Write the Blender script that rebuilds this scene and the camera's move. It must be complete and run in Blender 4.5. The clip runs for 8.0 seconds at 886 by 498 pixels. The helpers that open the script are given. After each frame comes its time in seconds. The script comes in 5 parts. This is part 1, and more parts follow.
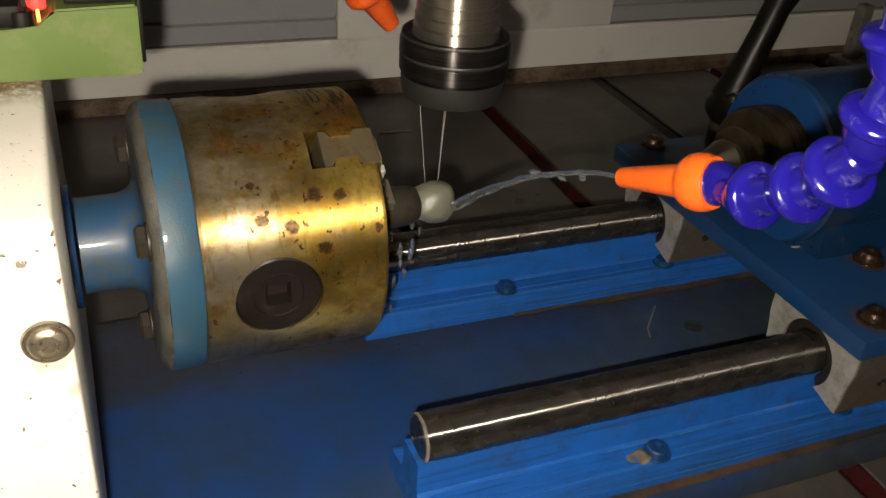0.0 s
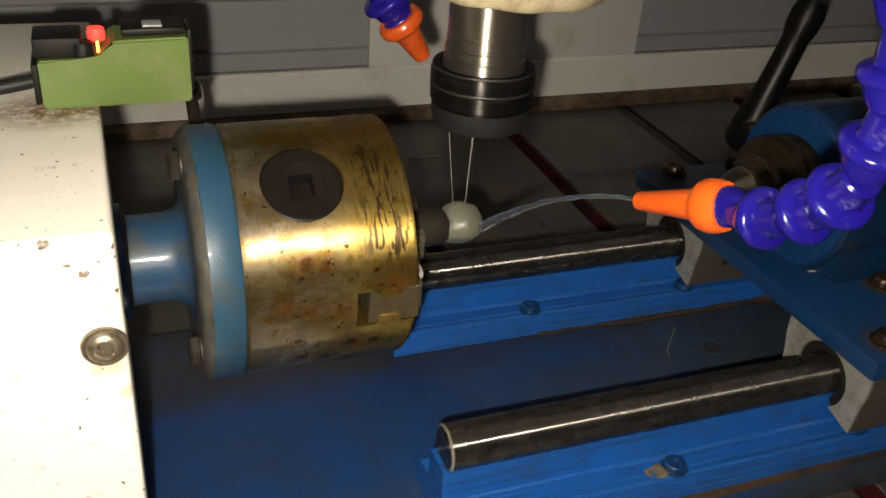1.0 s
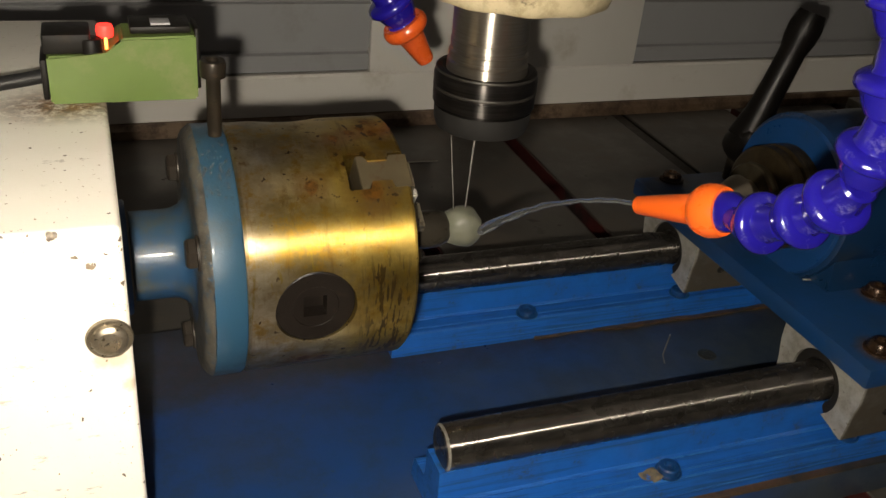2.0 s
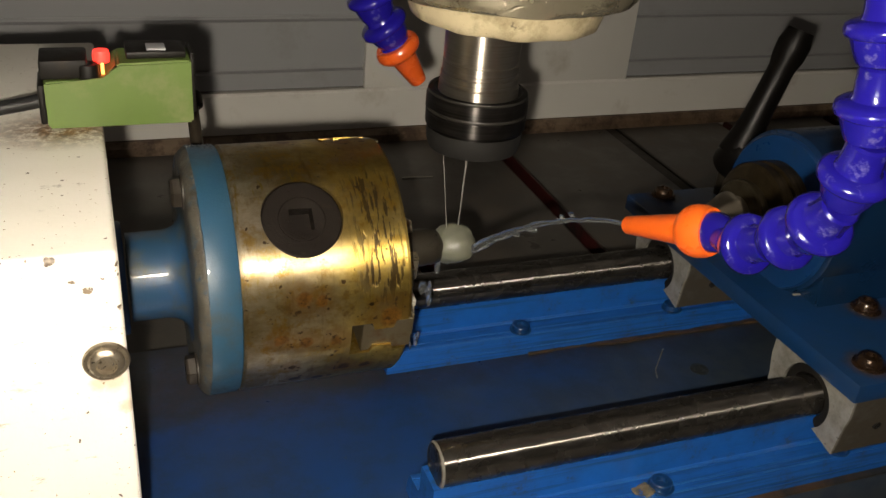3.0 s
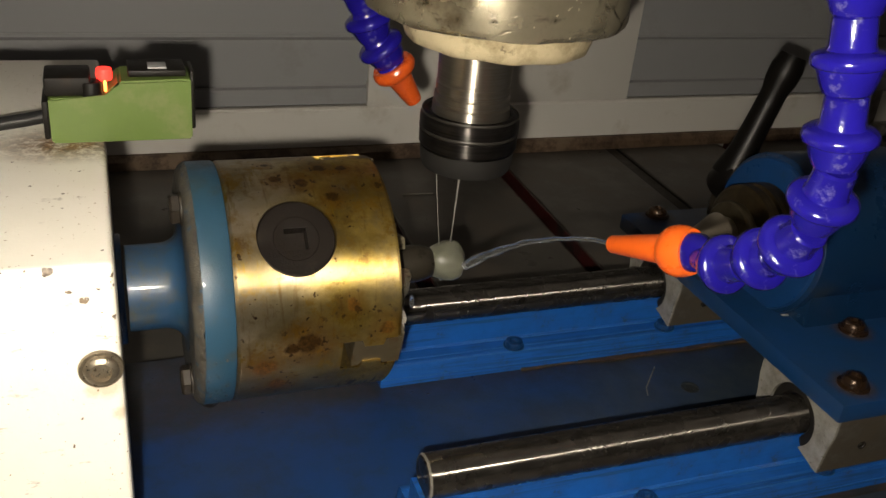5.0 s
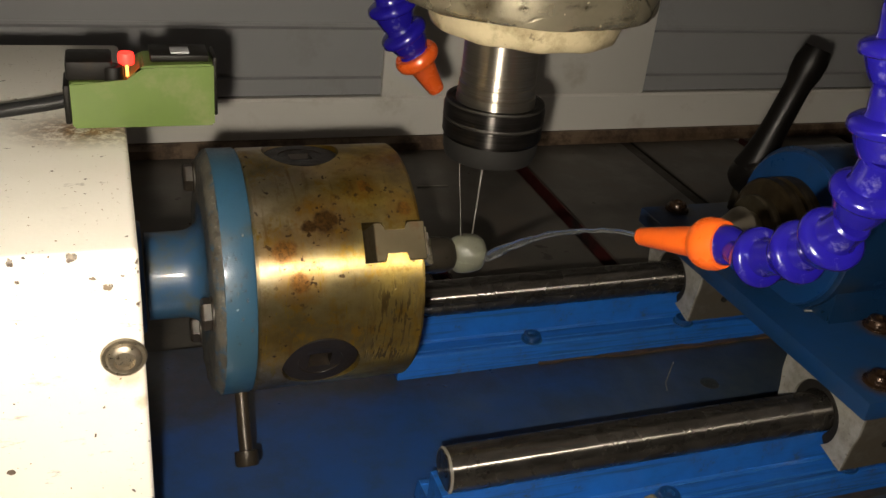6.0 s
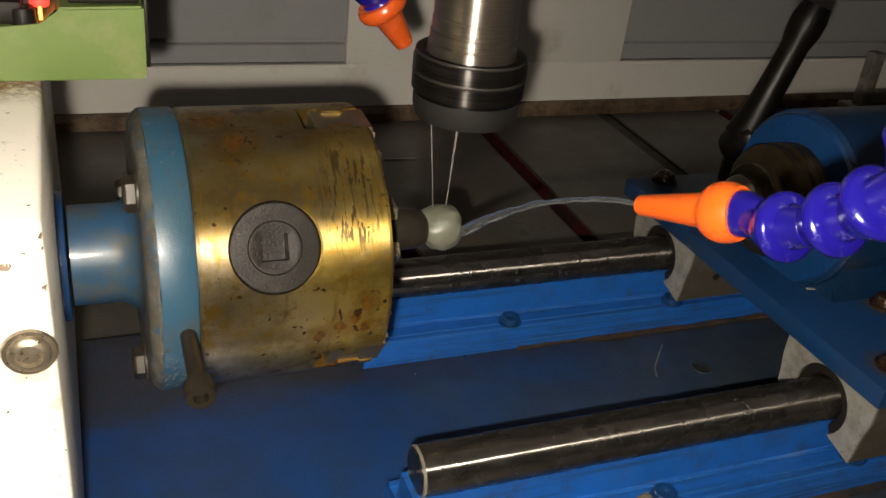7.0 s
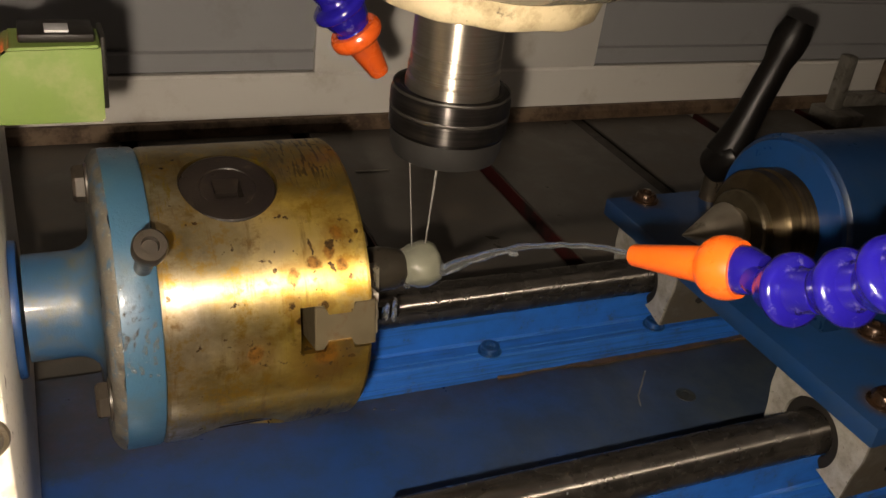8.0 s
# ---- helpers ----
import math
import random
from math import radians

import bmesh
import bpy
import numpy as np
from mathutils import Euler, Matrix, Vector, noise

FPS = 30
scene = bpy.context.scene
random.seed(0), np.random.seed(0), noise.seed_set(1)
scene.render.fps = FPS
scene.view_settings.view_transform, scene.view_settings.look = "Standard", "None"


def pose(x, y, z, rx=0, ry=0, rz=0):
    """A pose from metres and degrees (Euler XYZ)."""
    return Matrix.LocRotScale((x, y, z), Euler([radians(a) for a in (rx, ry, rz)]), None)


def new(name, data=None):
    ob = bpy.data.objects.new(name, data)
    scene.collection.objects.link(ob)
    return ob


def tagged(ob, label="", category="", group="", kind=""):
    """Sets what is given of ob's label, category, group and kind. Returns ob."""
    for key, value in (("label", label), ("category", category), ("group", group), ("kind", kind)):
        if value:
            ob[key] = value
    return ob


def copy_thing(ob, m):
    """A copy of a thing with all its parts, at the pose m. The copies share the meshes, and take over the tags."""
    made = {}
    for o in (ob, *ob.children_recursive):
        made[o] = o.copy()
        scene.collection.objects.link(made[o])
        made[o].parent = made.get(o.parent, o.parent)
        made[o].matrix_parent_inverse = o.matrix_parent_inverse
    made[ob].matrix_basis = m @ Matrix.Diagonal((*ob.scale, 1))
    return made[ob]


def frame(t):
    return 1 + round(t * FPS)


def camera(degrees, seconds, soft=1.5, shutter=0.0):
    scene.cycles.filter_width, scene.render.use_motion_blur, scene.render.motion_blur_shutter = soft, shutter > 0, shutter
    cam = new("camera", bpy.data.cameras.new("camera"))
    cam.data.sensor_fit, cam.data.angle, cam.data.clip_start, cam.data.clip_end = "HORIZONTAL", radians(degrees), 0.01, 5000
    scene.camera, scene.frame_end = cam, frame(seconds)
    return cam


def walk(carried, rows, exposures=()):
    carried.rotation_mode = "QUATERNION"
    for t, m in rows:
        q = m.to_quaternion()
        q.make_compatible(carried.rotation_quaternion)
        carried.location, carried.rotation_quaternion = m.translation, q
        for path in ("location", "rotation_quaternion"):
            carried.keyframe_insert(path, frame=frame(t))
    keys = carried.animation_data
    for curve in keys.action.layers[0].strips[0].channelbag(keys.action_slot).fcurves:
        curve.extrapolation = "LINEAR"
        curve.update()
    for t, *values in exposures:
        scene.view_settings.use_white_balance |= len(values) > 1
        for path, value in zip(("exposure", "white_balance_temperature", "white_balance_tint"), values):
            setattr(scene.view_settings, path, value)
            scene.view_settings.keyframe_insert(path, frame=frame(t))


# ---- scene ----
cam = camera(51.77, 8.0)
PATH = [
    (0, -0.4452, -0.3661, 0.4377, 59.03, -4.07, -21.74),
    (0.2, -0.4488, -0.372, 0.4456, 59.14, -3.53, -21.09),
    (0.5, -0.4575, -0.3775, 0.4594, 59.74, -2.93, -20.75),
    (1, -0.4563, -0.39, 0.4484, 60.53, -3.82, -20.04),
    (1.5, -0.4619, -0.394, 0.4462, 60.79, -4.72, -19.75),
    (3, -0.4614, -0.3992, 0.4555, 61.7, -4.65, -20.19),
    (3.5, -0.4531, -0.403, 0.4602, 62.07, -4.65, -20.47),
    (4, -0.4502, -0.4082, 0.461, 62.45, -5.01, -20.57),
    (5.5, -0.4614, -0.4142, 0.4632, 62.64, -5.24, -18.91),
    (6, -0.4643, -0.4045, 0.4562, 62.24, -5.5, -18.84),
    (6.5, -0.4465, -0.3793, 0.4342, 61.55, -5.8, -20.06),
    (7, -0.4437, -0.3508, 0.4217, 61.18, -6.13, -20.77),
    (7.3, -0.4503, -0.3264, 0.3984, 60.81, -6.43, -20.81),
    (7.5, -0.4543, -0.3159, 0.3943, 60.89, -7.02, -22.52),
    (7.7, -0.452, -0.3254, 0.4227, 60.55, -7.14, -23.44),
    (8, -0.4381, -0.3141, 0.4347, 60.67, -6.64, -22.79),
]
walk(cam, [(t, pose(x, y, z, rx, ry, rz)) for t, x, y, z, rx, ry, rz in PATH],
     [(0.0, 0.38, 6700, 11), (6.5, 0.33, 6700, 11), (7.0, 0.37, 6700, 11), (7.5, 0.37, 6750, 11.5), (8.0, 0.40, 7300, 17)])

# ---- light: the dark workshop; the torch that is carried along beside the camera follows with the things ----
world = bpy.data.worlds.new("world")
scene.world = world
world.use_nodes = True
world.node_tree.nodes["Background"].inputs[0].default_value = (0.75, 0.85, 1.0, 1)
world.node_tree.nodes["Background"].inputs[1].default_value = 0.02
fill_lamp = new("overhead_fill", bpy.data.lights.new("overhead_fill", "AREA"))     # soft overhead fill added for the dim workshop level; no fitting is seen
fill_lamp.data.shape, fill_lamp.data.size, fill_lamp.data.size_y, fill_lamp.data.energy, fill_lamp.data.color = "RECTANGLE", 2.4, 1.6, 1.7, (1.0, 0.88, 0.74)
fill_lamp.matrix_world = pose(0.0, -0.6, 1.79)

# ---- fitted plan ----
AX_Y, AX_Z = 0.0993, 0.1686          # turning axis of chuck and tailstock
RAIL_GAP, SHAFT_Z, SHAFT_R = 0.1986, 0.0702, 0.015
PLATE_Z, TABLE_Z = 0.018, -0.012
WALL_Y = 0.72
CHUCK_R = 0.0755


# ---- materials ----
class Tree:
    def __init__(self, name):
        self.m = bpy.data.materials.new(name)
        self.m.use_nodes = True
        self.t = self.m.node_tree
        self.b = self.t.nodes["Principled BSDF"]
        self.co = self.t.nodes.new("ShaderNodeTexCoord").outputs["Object"]

    def node(self, kind, **sets):
        n = self.t.nodes.new("ShaderNode" + kind)
        for k, v in sets.items():
            n.inputs[k.replace("_", " ")].default_value = v
        return n

    def link(self, a, b):
        self.t.links.new(a, b)

    def noise(self, scale, detail=4.0, rough=0.6, vec=None):
        n = self.node("TexNoise", Scale=scale, Detail=detail, Roughness=rough)
        self.link(vec or self.co, n.inputs["Vector"])
        return n.outputs["Fac"]

    def ramp(self, fac, lo, hi):
        n = self.node("MapRange")
        n.inputs[1].default_value, n.inputs[2].default_value = lo, hi
        self.link(fac, n.inputs[0])
        return n.outputs[0]

    def math(self, op, a, b=0.0):
        n = self.t.nodes.new("ShaderNodeMath")
        n.operation = op
        for i, v in enumerate((a, b)):
            if isinstance(v, (int, float)):
                n.inputs[i].default_value = v
            else:
                self.link(v, n.inputs[i])
        return n.outputs[0]

    def mix(self, fac, a, b):
        n = self.t.nodes.new("ShaderNodeMix")
        n.data_type = "RGBA"
        for i, v in ((0, fac), (6, a), (7, b)):
            if isinstance(v, (int, float)):
                n.inputs[i].default_value = v
            elif isinstance(v, tuple):
                n.inputs[i].default_value = (*v, 1)
            else:
                self.link(v, n.inputs[i])
        return n.outputs[2]

    def scaled(self, s, at=(0, 0, 0)):
        n = self.t.nodes.new("ShaderNodeMapping")
        n.inputs["Location"].default_value, n.inputs["Scale"].default_value = at, s
        self.link(self.co, n.inputs["Vector"])
        return n.outputs[0]

    def color(self, c):
        self.link(c, self.b.inputs["Base Color"]) if not isinstance(c, tuple) else None
        if isinstance(c, tuple):
            self.b.inputs["Base Color"].default_value = (*c, 1)

    def rough(self, r):
        if isinstance(r, (int, float)):
            self.b.inputs["Roughness"].default_value = r
        else:
            self.link(r, self.b.inputs["Roughness"])

    def metal(self, v):
        if isinstance(v, (int, float)):
            self.b.inputs["Metallic"].default_value = v
        else:
            self.link(v, self.b.inputs["Metallic"])

    def grooved(self, axis, amount):
        """Fine turning or grinding marks round an axis, which draw highlights out along it."""
        n = self.t.nodes.new("ShaderNodeTangent")
        n.direction_type, n.axis = "RADIAL", axis
        self.link(n.outputs[0], self.b.inputs["Tangent"])
        self.b.inputs["Anisotropic"].default_value = amount
        self.b.inputs["Anisotropic Rotation"].default_value = 0.25

    def bump(self, h, strength=0.3, dist=0.0005):
        n = self.node("Bump", Strength=strength, Distance=dist)
        self.link(h, n.inputs["Height"])
        self.link(n.outputs[0], self.b.inputs["Normal"])


def blots(k, spots, wobble, soft=1.3):
    """Uneven blots of given centres and radii, as a mask."""
    mask = None
    for at, r in spots:
        d = k.t.nodes.new("ShaderNodeVectorMath")
        d.operation = "DISTANCE"
        k.link(k.co, d.inputs[0])
        d.inputs[1].default_value = at
        m = k.ramp(k.math("ADD", d.outputs["Value"], wobble), r * soft, r * 0.8)
        mask = m if mask is None else k.math("MAXIMUM", mask, m)
    return mask


def worn(name, base, second, stain, scale=40, rough=(0.3, 0.6), metal=0.0, stain_lo=0.58, stain_hi=0.72, bump=0.15, fine=900, coat=0.0):
    """A surface of two tones with patchy stains, fine grain and uneven gloss."""
    k = Tree(name)
    big, mid, small = k.noise(scale * 0.35, 5), k.noise(scale, 6, 0.7), k.noise(fine, 3)
    c = k.mix(k.ramp(big, 0.35, 0.65), base, second)
    c = k.mix(k.ramp(mid, stain_lo, stain_hi), c, stain)
    k.color(c)
    n = k.node("MapRange")
    n.inputs[1].default_value, n.inputs[2].default_value = 0.3, 0.7
    n.inputs[3].default_value, n.inputs[4].default_value = rough
    k.link(mid, n.inputs[0])
    k.rough(n.outputs[0])
    k.metal(metal)
    k.bump(k.math("ADD", k.math("MULTIPLY", mid, 0.6), k.math("MULTIPLY", small, 0.4)), bump)
    k.b.inputs["Coat Weight"].default_value = coat
    k.b.inputs["Specular IOR Level"].default_value = 0.2 if name.startswith("black") else 0.5
    k.b.inputs["Coat Roughness"].default_value = 0.08
    return k.m


def oily_bed():
    """Blue bed paint under oil that turns it dark green towards the tailstock and brown along the rear rail."""
    k = Tree("oily_blue_bed_paint")
    sep = k.t.nodes.new("ShaderNodeSeparateXYZ")
    k.link(k.co, sep.inputs[0])
    n1, n2, n3 = k.noise(9, 6, 0.65), k.noise(34, 6, 0.7), k.noise(150, 5, 0.7)
    c = k.mix(k.ramp(n2, 0.35, 0.70), (0.009, 0.041, 0.155), (0.013, 0.037, 0.100))
    slick = k.math("ADD", k.ramp(sep.outputs[0], -0.26, 0.06), k.math("MULTIPLY", k.math("SUBTRACT", n1, 0.5), 3.2))
    slick.node.use_clamp = True
    c = k.mix(k.math("MULTIPLY", slick, 0.80), c, k.mix(k.ramp(n2, 0.4, 0.6), (0.046, 0.052, 0.038), (0.026, 0.038, 0.052)))
    foot = k.math("ADD", k.ramp(sep.outputs[1], 0.128, 0.164), k.math("MULTIPLY", k.math("SUBTRACT", n2, 0.5), 1.6))
    foot.node.use_clamp = True
    c = k.mix(k.math("MULTIPLY", foot, 0.75), c, k.mix(k.ramp(n3, 0.4, 0.6), (0.034, 0.020, 0.009), (0.016, 0.018, 0.012)))
    c = k.mix(k.math("MULTIPLY", k.ramp(n3, 0.62, 0.70), 0.5), c, (0.045, 0.050, 0.055))
    k.color(c)
    k.rough(k.math("ADD", 0.16, k.math("MULTIPLY", n2, 0.38)))
    k.bump(k.math("ADD", n2, k.math("MULTIPLY", n3, 0.4)), 0.2)
    k.b.inputs["Coat Weight"].default_value = 0.35
    k.b.inputs["Coat Roughness"].default_value = 0.22
    return k.m


M_BED = oily_bed()
M_FACE = worn("blue_face_paint", (0.005, 0.040, 0.145), (0.004, 0.030, 0.10), (0.012, 0.035, 0.08), 40, (0.25, 0.5), coat=0.3)
M_TAIL = worn("dark_blue_paint", (0.003, 0.021, 0.070), (0.004, 0.020, 0.050), (0.014, 0.03, 0.05), 22, (0.2, 0.5), coat=0.4)
M_FLANGE = worn("greyish_blue_paint", (0.016, 0.066, 0.125), (0.022, 0.060, 0.092), (0.040, 0.050, 0.046), 34, (0.30, 0.6), stain_lo=0.54, stain_hi=0.72, coat=0.3, bump=0.9)
M_STEEL = worn("ground_steel", (0.42, 0.40, 0.36), (0.36, 0.34, 0.30), (0.22, 0.18, 0.13), 60, (0.25, 0.45), 1.0)
M_DARKSTEEL = worn("oily_dark_steel", (0.060, 0.052, 0.042), (0.085, 0.066, 0.045), (0.10, 0.055, 0.022), 60, (0.22, 0.45), 0.7)
M_BLACK = worn("black_oxide", (0.006, 0.0052, 0.0045), (0.009, 0.0075, 0.006), (0.020, 0.013, 0.008), 50, (0.38, 0.62), 0.1)
M_RUBBER = worn("black_rubber", (0.010, 0.009, 0.008), (0.014, 0.012, 0.010), (0.02, 0.015, 0.01), 60, (0.4, 0.7))
M_ALU = worn("cast_bearing_aluminium", (0.29, 0.275, 0.25), (0.17, 0.155, 0.13), (0.09, 0.075, 0.055), 60, (0.35, 0.6), 0.3, stain_lo=0.54, stain_hi=0.70, bump=0.5)
M_GREEN = worn("green_plastic", (0.092, 0.145, 0.024), (0.080, 0.125, 0.022), (0.15, 0.165, 0.06), 45, (0.35, 0.6), stain_lo=0.55, stain_hi=0.80)
M_TABLE = worn("dirty_cast_iron_table", (0.085, 0.077, 0.067), (0.062, 0.056, 0.049), (0.12, 0.10, 0.08), 14, (0.25, 0.6), 0.25, stain_lo=0.5, stain_hi=0.7)
M_RED = worn("red_slot_paint", (0.060, 0.009, 0.008), (0.034, 0.008, 0.007), (0.015, 0.010, 0.009), 24, (0.35, 0.6), stain_lo=0.46, stain_hi=0.62)
M_PANEL = worn("grey_panel_paint", (0.31, 0.31, 0.315), (0.29, 0.29, 0.295), (0.26, 0.255, 0.25), 8, (0.4, 0.6), bump=0.08)
M_LIGHT = worn("light_grey_panel_paint", (0.68, 0.655, 0.61), (0.64, 0.61, 0.565), (0.54, 0.50, 0.44), 10, (0.45, 0.65), bump=0.1)
M_RUST = worn("rusty_sill", (0.16, 0.11, 0.07), (0.09, 0.055, 0.03), (0.05, 0.028, 0.016), 30, (0.5, 0.8), stain_lo=0.45, stain_hi=0.6, bump=0.5)
M_RUSTPATCH = worn("gritty_rust", (0.17, 0.13, 0.07), (0.09, 0.075, 0.05), (0.05, 0.06, 0.07), 200, (0.4, 0.8), stain_lo=0.5, stain_hi=0.65, bump=0.8)
M_RUSTDARK = worn("dark_oily_rust", (0.09, 0.05, 0.02), (0.05, 0.032, 0.018), (0.02, 0.02, 0.018), 25, (0.25, 0.6), stain_lo=0.45, stain_hi=0.6, bump=0.5)
M_ROOM = worn("workshop_wall_plaster", (0.25, 0.24, 0.23), (0.22, 0.21, 0.20), (0.18, 0.17, 0.16), 2, (0.7, 0.9))
M_ORANGE = worn("orange_plastic", (0.85, 0.13, 0.012), (0.80, 0.12, 0.012), (0.70, 0.11, 0.02), 50, (0.22, 0.4), coat=0.3)
M_ORANGE2 = worn("wet_dark_orange_plastic", (0.62, 0.09, 0.012), (0.55, 0.08, 0.012), (0.45, 0.07, 0.02), 50, (0.18, 0.35), coat=0.4)
M_HOSE = worn("cobalt_blue_plastic", (0.011, 0.007, 0.205), (0.008, 0.005, 0.145), (0.17, 0.16, 0.30), 75, (0.09, 0.24), stain_lo=0.58, stain_hi=0.78, coat=0.2, bump=0.35)
M_STONE = worn("pale_green_stone", (0.150, 0.150, 0.112), (0.118, 0.120, 0.090), (0.185, 0.185, 0.145), 90, (0.25, 0.50), stain_lo=0.62, bump=0.9, coat=0.3)
M_STONE.node_tree.nodes["Principled BSDF"].inputs["Subsurface Weight"].default_value = 0.25
M_STONE.node_tree.nodes["Principled BSDF"].inputs["Subsurface Radius"].default_value = (0.004, 0.004, 0.003)
M_CABLE = worn("black_cable_sheath", (0.014, 0.014, 0.014), (0.02, 0.02, 0.02), (0.05, 0.045, 0.04), 60, (0.35, 0.6))


def brushed(name, base, dark, axis_scale, rough, metal=1.0, bump=0.08, axis="X", drawn=0.95, grime=0.0):
    """Turned steel: fine rings, streaks and smears."""
    k = Tree(name)
    ring = k.noise(1.0, 3, 0.6, k.scaled(axis_scale))
    smear = k.noise(60, 5)
    dirt = k.math("MULTIPLY", k.math("MAXIMUM", k.ramp(k.noise(420, 3, 0.6), 0.66, 0.72), k.math("MULTIPLY", k.ramp(k.noise(45, 6, 0.75), 0.52, 0.75), 0.22)), grime)
    c = k.mix(k.ramp(ring, 0.3, 0.7), k.mix(k.ramp(smear, 0.45, 0.7), base, dark), dark)
    k.color(k.mix(dirt, c, (0.16, 0.145, 0.12)))
    k.metal(k.math("MULTIPLY", k.math("SUBTRACT", 1.0, dirt), metal))
    n = k.node("MapRange")
    n.inputs[3].default_value, n.inputs[4].default_value = rough
    k.link(smear, n.inputs[0])
    k.rough(n.outputs[0])
    k.bump(k.math("ADD", ring, k.math("MULTIPLY", smear, 0.5)), bump, 0.0003)
    k.grooved(axis, drawn)
    return k.m


M_SHAFT = brushed("polished_rail_shaft", (0.165, 0.152, 0.138), (0.085, 0.077, 0.068), (60, 300, 300), (0.20, 0.34), 0.92, 0.015, "X", 1.0, 0.55)
M_SPIN = brushed("turned_spindle_steel", (0.47, 0.43, 0.37), (0.38, 0.34, 0.285), (30, 30, 1100), (0.30, 0.42), 0.95, 0.03, "Z", 0.95)
M_NUT = brushed("black_collet_nut", (0.050, 0.045, 0.042), (0.020, 0.018, 0.017), (20, 20, 700), (0.32, 0.44), 0.85, 0.05, "Z", 0.97)


# knocked-off paint on the box: x, z, size
CHIPS = [(-0.5093, 0.2596, 0.0017), (-0.5036, 0.2618, 0.0013), (-0.4858, 0.2600, 0.0021), (-0.4723, 0.2443, 0.0016), (-0.4732, 0.2455, 0.0012),
         (-0.4782, 0.2493, 0.0010), (-0.5077, 0.2506, 0.0011), (-0.4597, 0.2349, 0.0012), (-0.4788, 0.1802, 0.0009), (-0.4592, 0.2560, 0.0016),
         (-0.4592, 0.2500, 0.0013), (-0.4592, 0.2210, 0.0010), (-0.4592, 0.1560, 0.0012), (-0.4592, 0.1200, 0.0014), (-0.4945, 0.2615, 0.0011)]


def white_paint():
    """Chipped cream-white powder coat, rust speckles and brown dust near the sensor."""
    k = Tree("chipped_white_paint")
    c = k.mix(k.ramp(k.noise(9, 4), 0.35, 0.7), (0.80, 0.765, 0.69), (0.74, 0.70, 0.615))
    smudge = k.math("MULTIPLY", k.ramp(k.noise(1.0, 5, 0.7, k.scaled((60, 110, 190))), 0.62, 0.70), k.ramp(k.noise(12, 3), 0.42, 0.58))
    c = k.mix(k.math("MULTIPLY", smudge, 0.65), c, (0.19, 0.155, 0.12))
    chips = k.ramp(k.noise(130, 3, 0.5), 0.70, 0.715)
    fine = k.ramp(k.noise(420, 2, 0.5), 0.70, 0.73)
    c = k.mix(fine, c, (0.30, 0.20, 0.11))
    c = k.mix(chips, c, (0.12, 0.085, 0.06))
    wob = k.math("MULTIPLY", k.math("SUBTRACT", k.noise(420, 4, 0.6), 0.5), 0.005)
    knocks = blots(k, [((x, -0.0405, z), r) for x, z, r in CHIPS], wob, 1.15)
    c = k.mix(knocks, c, k.mix(k.ramp(k.noise(300, 3), 0.4, 0.6), (0.07, 0.05, 0.035), (0.20, 0.15, 0.10)))
    chips = k.math("MAXIMUM", chips, knocks)
    yellow = blots(k, [((-0.4612, -0.0405, 0.1810), 0.0026), ((-0.4660, -0.0405, 0.1965), 0.0040), ((-0.4720, -0.0405, 0.1960), 0.0030)], wob, 1.8)
    c = k.mix(k.math("MULTIPLY", yellow, 0.45), c, (0.38, 0.25, 0.09))
    near = k.t.nodes.new("ShaderNodeVectorMath")
    near.operation = "DISTANCE"
    k.link(k.scaled((1, 1.6, 1)), near.inputs[0])
    near.inputs[1].default_value = (-0.478, 0.104 * 1.6, 0.262)
    dust = k.math("MULTIPLY", k.ramp(near.outputs["Value"], 0.050, 0.012), k.ramp(k.noise(150, 7, 0.8), 0.36, 0.52))
    c = k.mix(dust, c, k.mix(k.ramp(k.noise(300, 3), 0.42, 0.6), (0.26, 0.125, 0.030), (0.10, 0.055, 0.022)))
    k.color(c)
    k.rough(0.42)
    k.bump(k.math("SUBTRACT", k.noise(200, 4), chips), 0.35, 0.0006)
    return k.m


M_WHITE = white_paint()


